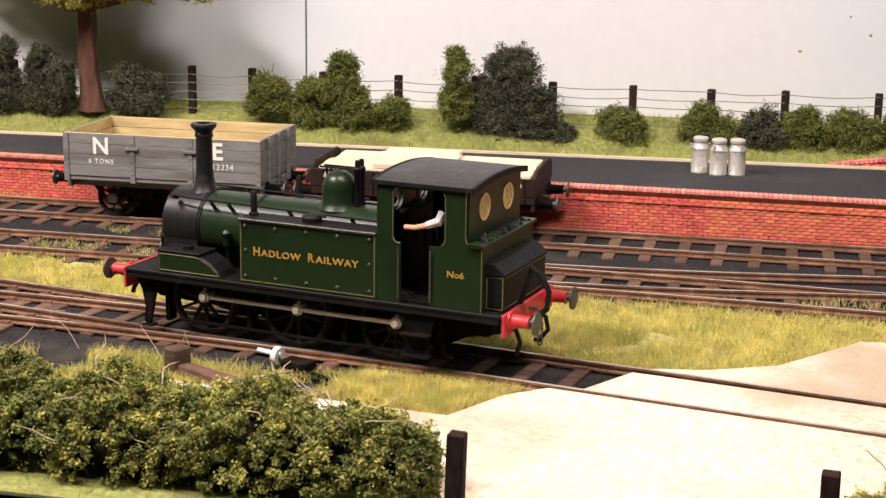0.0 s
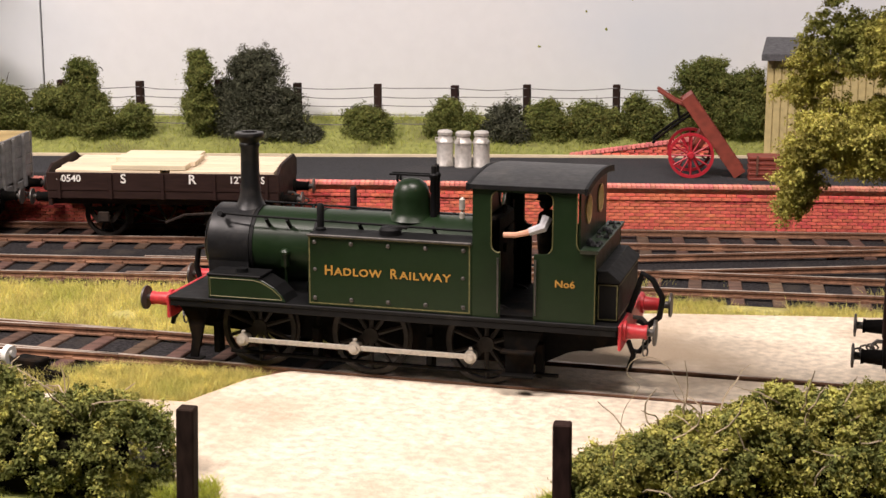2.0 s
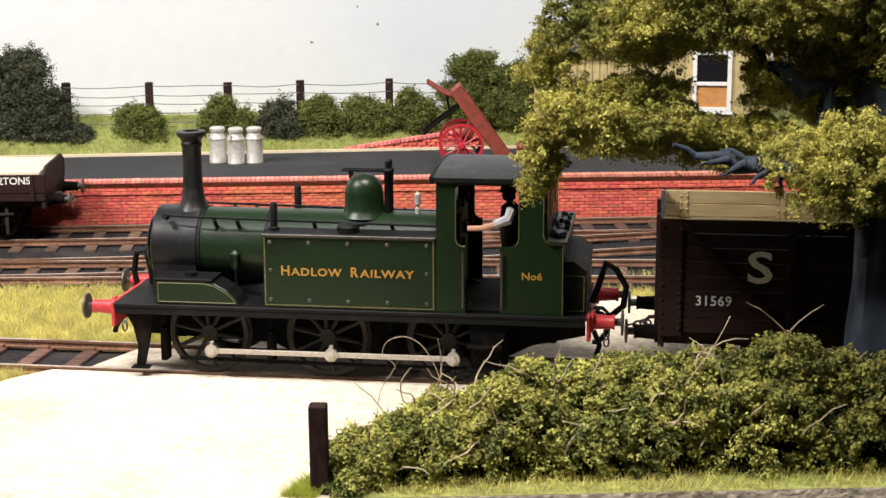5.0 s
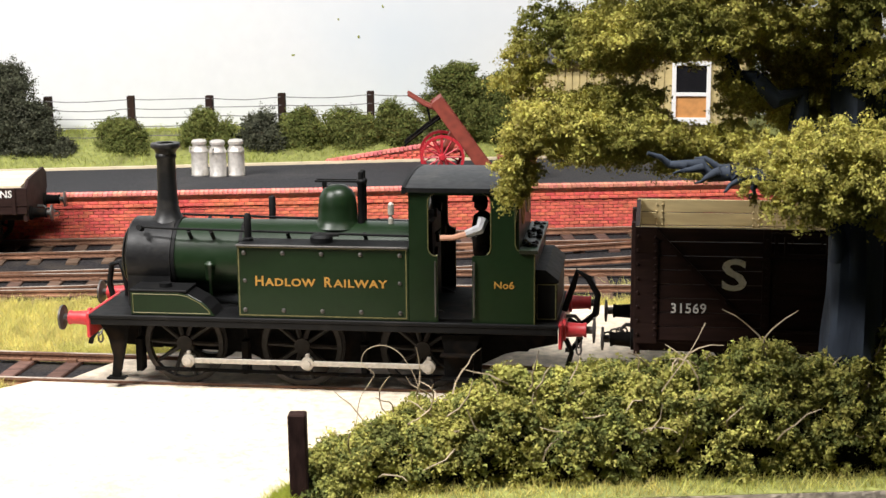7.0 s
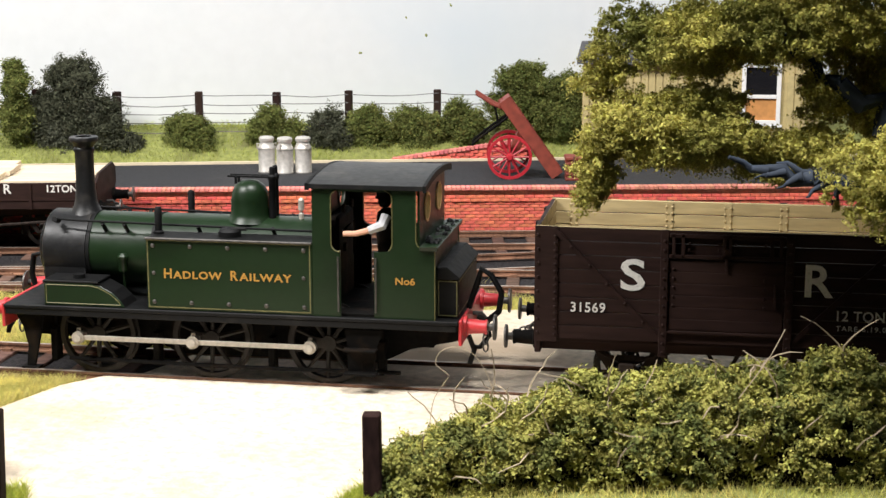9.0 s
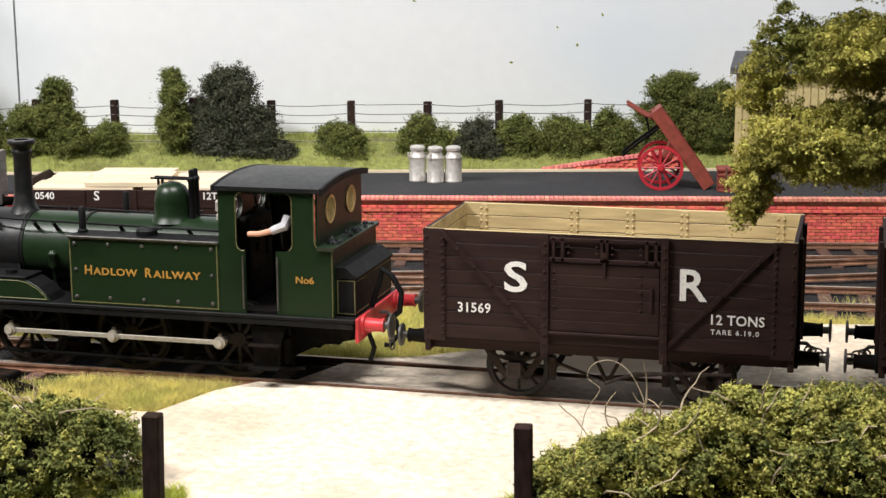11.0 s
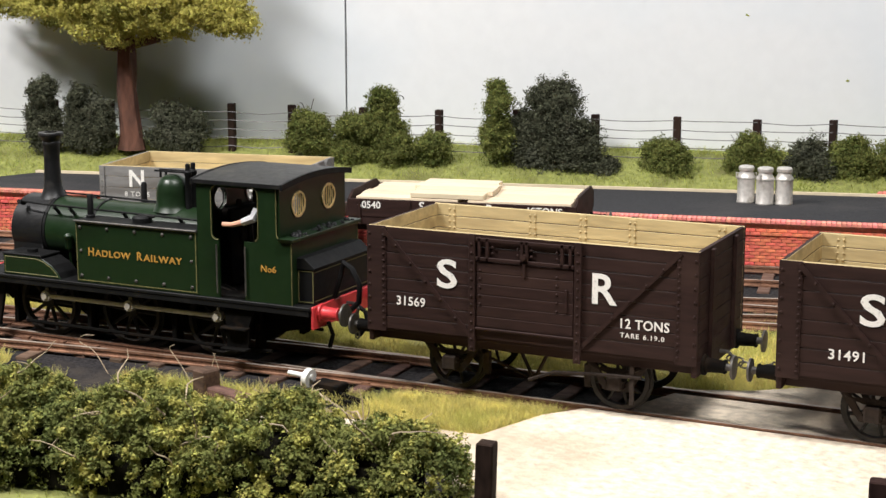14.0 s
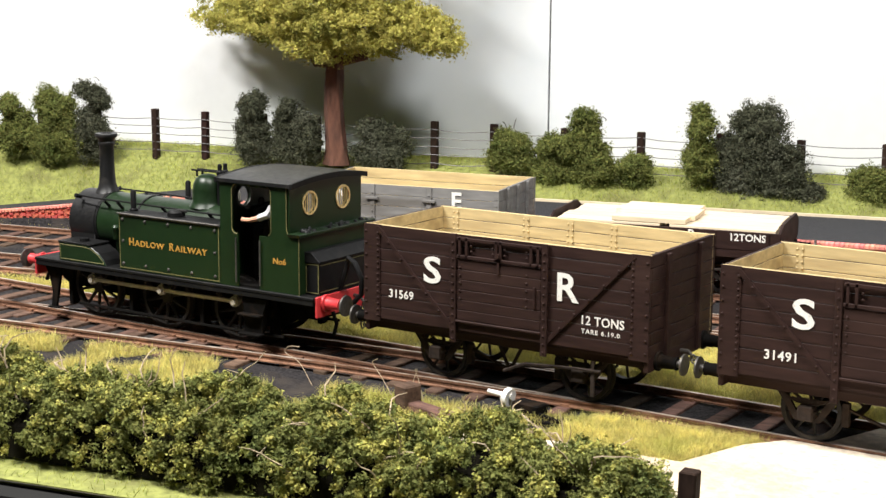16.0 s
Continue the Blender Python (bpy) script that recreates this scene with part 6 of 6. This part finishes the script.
def flat_wagon():
    wagon = tagged(empty("low_sided_wagon"), "dark brown low-sided wagon loaded with pale sawn timber", "wagon", "wagons by the platform")
    bm = bmesh.new()
    box(bm, -58, 58, -28, 28, 21.0, 25.0, 0.2)
    part("wagon_floor", bm, BROWN, wagon)
    for y in (-27.6, 27.6):
        part("side_board", box(bmesh.new(), -58.4, 58.4, y - 0.7, y + 0.7, 25.0, 34.0, 0.2), BROWN, wagon)
    for s in (-1, 1):
        bm = bmesh.new()
        prism(bm, [(-28, 25), (28, 25), (28, 34), (20, 37.5), (-20, 37.5), (-28, 34)], *sorted((s * 58.4, s * 57.0)), "yz", 0.2)
        part("end_board", bm, BROWN, wagon)
    for side in (-1, 1):
        rz, sx = (0, 1) if side < 0 else (180, -1)
        ty = side * 28.45
        for body, hgt, cx in (("60540", 3.6, -47), ("S", 4.8, -19.5), ("R", 4.8, 15), ("12TONS", 3.6, 42.4)):
            text("lettering", body, hgt, WHITE, wagon, mpose(cx * sx, ty, 31.0, 90, 0, rz), 1.0, bold=0.08)
        for x in (-52, -26, 0, 26, 52):
            bm = bmesh.new()
            box(bm, x - 0.8, x + 0.8, *sorted((side * 28.2, side * 29.0)), 21, 34, 0.1)
            part("iron_strap", bm, BROWN, wagon)
    running_gear(wagon, 58.0, 31.5, None, BROWN)
    return wagon


def timber_load(at):
    load = tagged(empty("timber_stack", at), "loose stack of pale freshly sawn planks on a wagon", "timber")
    rng = random.Random(11)
    for k in range(36):
        row, lay, end = k % 4, (k // 4) % 4, k // 16
        if end == 2 and lay > 0:
            continue
        ln = rng.uniform(49, 53) if end < 2 else rng.uniform(36, 44)
        cx = (-29, 28, -8)[end] + rng.uniform(-1.5, 1.5)
        y = -19.5 + row * 13.0 + rng.uniform(-0.3, 0.3)
        z = 25.0 + lay * 2.5 if end < 2 else 35.2
        bm = bmesh.new()
        a = radians(rng.uniform(-0.6, 0.6))
        box(bm, cx - ln / 2, cx + ln / 2, y - 6.0, y + 6.0, z, z + 2.4, 0.15, rot=Matrix.Rotation(a, 3, "Z"))
        part("plank", bm, TIMBER, load)
    return load


WHEELS, RODS = [], []
loco = locomotive()
wagon_a = open_wagon("wagon_a", "31569", -44.4, 33.4, -30.0, 44.8)
wagon_b = open_wagon("wagon_b", "31491", -39.5, 31.0, -32.0, 46.4)
BACK = math.degrees(math.atan(0.21))


def back_track_y(x):
    return 247 + 0.21 * (x + 141)


def on_back(x):
    return mpose(x, back_track_y(x), 0, 0, 0, BACK)


grey = grey_wagon()
grey.matrix_basis = on_back(-480.5)
flat = flat_wagon()
flat.matrix_basis = on_back(-345)
timber_load(on_back(-345))


def model_figure():
    """Painted figure of an engine driver as one plain shape."""
    bm = bmesh.new()
    lathe(bm, [(2.2, 27), (2.5, 36), (2.8, 46), (3.4, 49), (3.9, 56), (3.2, 61), (1.4, 62.6)], (63.0, -17, 0), "Z", 12)
    bmesh.ops.create_uvsphere(bm, u_segments=12, v_segments=8, radius=2.4, matrix=Matrix.Translation((62.3, -17, 64.9)))
    lathe(bm, [(3.0, 66.0), (2.6, 66.5), (2.4, 68.0), (0.5, 68.5)], (62.0, -17, 0), "Z", 12)
    for f in bm.faces:
        f.material_index = 1
    tube(bm, [(63.5, -20.5, 60.5), (62.5, -22.5, 57.5), (58, -23.2, 55.8)], [1.9, 1.8, 1.4], 8)
    n = len(bm.faces)
    tube(bm, [(58, -23.2, 55.8), (53.5, -23.4, 54.6), (49.3, -23.2, 54.4)], [1.1, 1.0, 1.0], 8)
    bm.faces.ensure_lookup_table()
    for i, f in enumerate(bm.faces):
        if i >= n:
            f.material_index = 2
    return tagged(part("driver_figure", bm, [SHIRT, UNDER, SKIN], smooth=True), "small painted driver figure leaning in the cab doorway", "model figure")


figure = model_figure()


# ---------------------------------------------------------------- brick platform wall
def brick_wall():
    wall = structure(empty("brick_wall"), "red brick platform wall with pale brick coping", "brick wall")
    x0, x1 = -660.0, 330.0
    bm = bmesh.new()
    prism(bm, [(x0, wall_y(x0) + 0.5), (x1, wall_y(x1) + 0.5), (x1, wall_y(x1) + 3), (x0, wall_y(x0) + 3)], -5, 20.2, "xy")
    part("mortar_bed", bm, MORTAR, wall)
    ang = math.degrees(math.atan(0.205))
    ux, uy = math.cos(radians(ang)), math.sin(radians(ang))
    total = (x1 - x0) / ux
    rng = random.Random(21)
    bl, bh = 5.25, 1.75
    courses = 12
    unit = bmesh.new()
    box(unit, -bl / 2 + 0.16, bl / 2 - 0.16, -0.75, 0.75, -bh / 2 + 0.14, bh / 2 - 0.14, 0.12)
    proto = part("brick", unit, BRICK)
    mesh = proto.data
    bpy.data.objects.remove(proto)
    rest = []
    base = np.array([v.co[:] for v in mesh.vertices]) / MM
    polys = [list(p.vertices) for p in mesh.polygons]
    count = 0
    for c in range(courses):
        z = -4.0 + (c + 0.5) * bh
        proud = -0.8 if c == courses - 2 else 0.0
        s = (c % 2) * bl / 2
        while s < total - bl:
            s += bl
            x, y = x0 + s * ux, wall_y(x0) + s * uy
            dy = proud + rng.uniform(-0.12, 0.12)
            if -215 < x < -72 and c >= 2 and count < 300:
                ob = new("brick", mesh)
                ob.parent = wall
                ob.matrix_basis = mpose(x - uy * dy, y + ux * dy, z, 0, 0, ang)
                count += 1
            else:
                m = np.array([[ux, -uy, 0], [uy, ux, 0], [0, 0, 1]])
                rest.append(base @ m.T + np.array([x - uy * dy, y + ux * dy, z]))
    nb = len(base)
    me = bpy.data.meshes.new("brickwork")
    allv = np.concatenate(rest) * MM
    faces = [[i + k * nb for i in p] for k in range(len(rest)) for p in polys]
    me.from_pydata(allv.tolist(), [], faces)
    me.materials.append(BRICK)
    ob = new("brickwork", me)
    ob.parent = wall
    ob["kind"] = "stuff"
    # header coping bricks along the edge
    unit = bmesh.new()
    box(unit, -1.15, 1.15, -4.2, 2.4, -0.9, 0.9, 0.2)
    proto = part("coping_brick", unit, COPING)
    mesh = proto.data
    bpy.data.objects.remove(proto)
    cop = np.array([v.co[:] for v in mesh.vertices]) / MM
    polys = [list(p.vertices) for p in mesh.polygons]
    rest = []
    s, count = 0.0, 0
    while s < total:
        s += 2.5
        x, y = x0 + s * ux, wall_y(x0) + s * uy
        j = rng.uniform(-0.15, 0.15)
        if -520 < x < -60 and count < 200:
            ob = new("coping_brick", mesh)
            ob.parent = wall
            ob.matrix_basis = mpose(x, y + 2 + j, 20.6 + 0.15 * j, 0, 0, ang)
            count += 1
        else:
            m = np.array([[ux, -uy, 0], [uy, ux, 0], [0, 0, 1]])
            rest.append(cop @ m.T + np.array([x, y + 2 + j, 20.6]))
    nb = len(cop)
    me = bpy.data.meshes.new("coping")
    me.from_pydata((np.concatenate(rest) * MM).tolist(), [], [[i + k * nb for i in p] for k in range(len(rest)) for p in polys])
    me.materials.append(COPING)
    ob = new("coping", me)
    ob.parent = wall
    ob["kind"] = "stuff"


brick_wall()


# ---------------------------------------------------------------- the train runs
def travel(table, t):
    """Smooth position along the track at t seconds."""
    ts, xs = [r[0] for r in table], [r[1] for r in table]
    i = max(0, min(len(ts) - 2, int(np.searchsorted(ts, t, "right")) - 1))

    def slope(k):
        if k <= 0 or k >= len(ts) - 1:
            return 0.0 if (k <= 0 and abs(xs[1] - xs[0]) < 0.01) else (xs[min(k + 1, len(ts) - 1)] - xs[max(k - 1, 0)]) / (ts[min(k + 1, len(ts) - 1)] - ts[max(k - 1, 0)])
        a, b = (xs[k] - xs[k - 1]) / (ts[k] - ts[k - 1]), (xs[k + 1] - xs[k]) / (ts[k + 1] - ts[k])
        return 0.0 if a * b <= 0 else 2 * a * b / (a + b)

    h = ts[i + 1] - ts[i]
    u = min(1.0, max(0.0, (t - ts[i]) / h))
    m0, m1 = slope(i) * h, slope(i + 1) * h
    return (2 * u ** 3 - 3 * u ** 2 + 1) * xs[i] + (u ** 3 - 2 * u ** 2 + u) * m0 + (-2 * u ** 3 + 3 * u ** 2) * xs[i + 1] + (u ** 3 - u ** 2) * m1


def motions():
    times = [k / 10 for k in range(161)]
    crank = lambda t: -56.0 - math.degrees((travel(LOCO_TRAVEL, t) + 100.5) / 14.2)
    place = {"loco": lambda t: travel(LOCO_TRAVEL, t), "wagon_a": lambda t: travel(WAGON_TRAVEL, t) + 30.0, "wagon_b": lambda t: travel(WAGON_TRAVEL, t) + 30.0 + 150.6}
    for ob, key in ((loco, "loco"), (figure, "loco"), (wagon_a, "wagon_a"), (wagon_b, "wagon_b")):
        walk(ob, [(t, mpose(place[key](t), 0, 0)) for t in times])
    for ws, x, z, r, key in WHEELS:
        if key == "loco":
            walk(ws, [(t, mpose(x, 0, z, 0, -crank(t), 0)) for t in times])
        elif key:
            walk(ws, [(t, mpose(x, 0, z, 0, math.degrees((place[key](t) - place[key](0)) / r), 0)) for t in times])
    for rod in RODS:
        walk(rod, [(t, mpose(5.2 * math.cos(radians(crank(t))), 0, 13.8 + 5.1 * math.sin(radians(crank(t))))) for t in times])


motions()
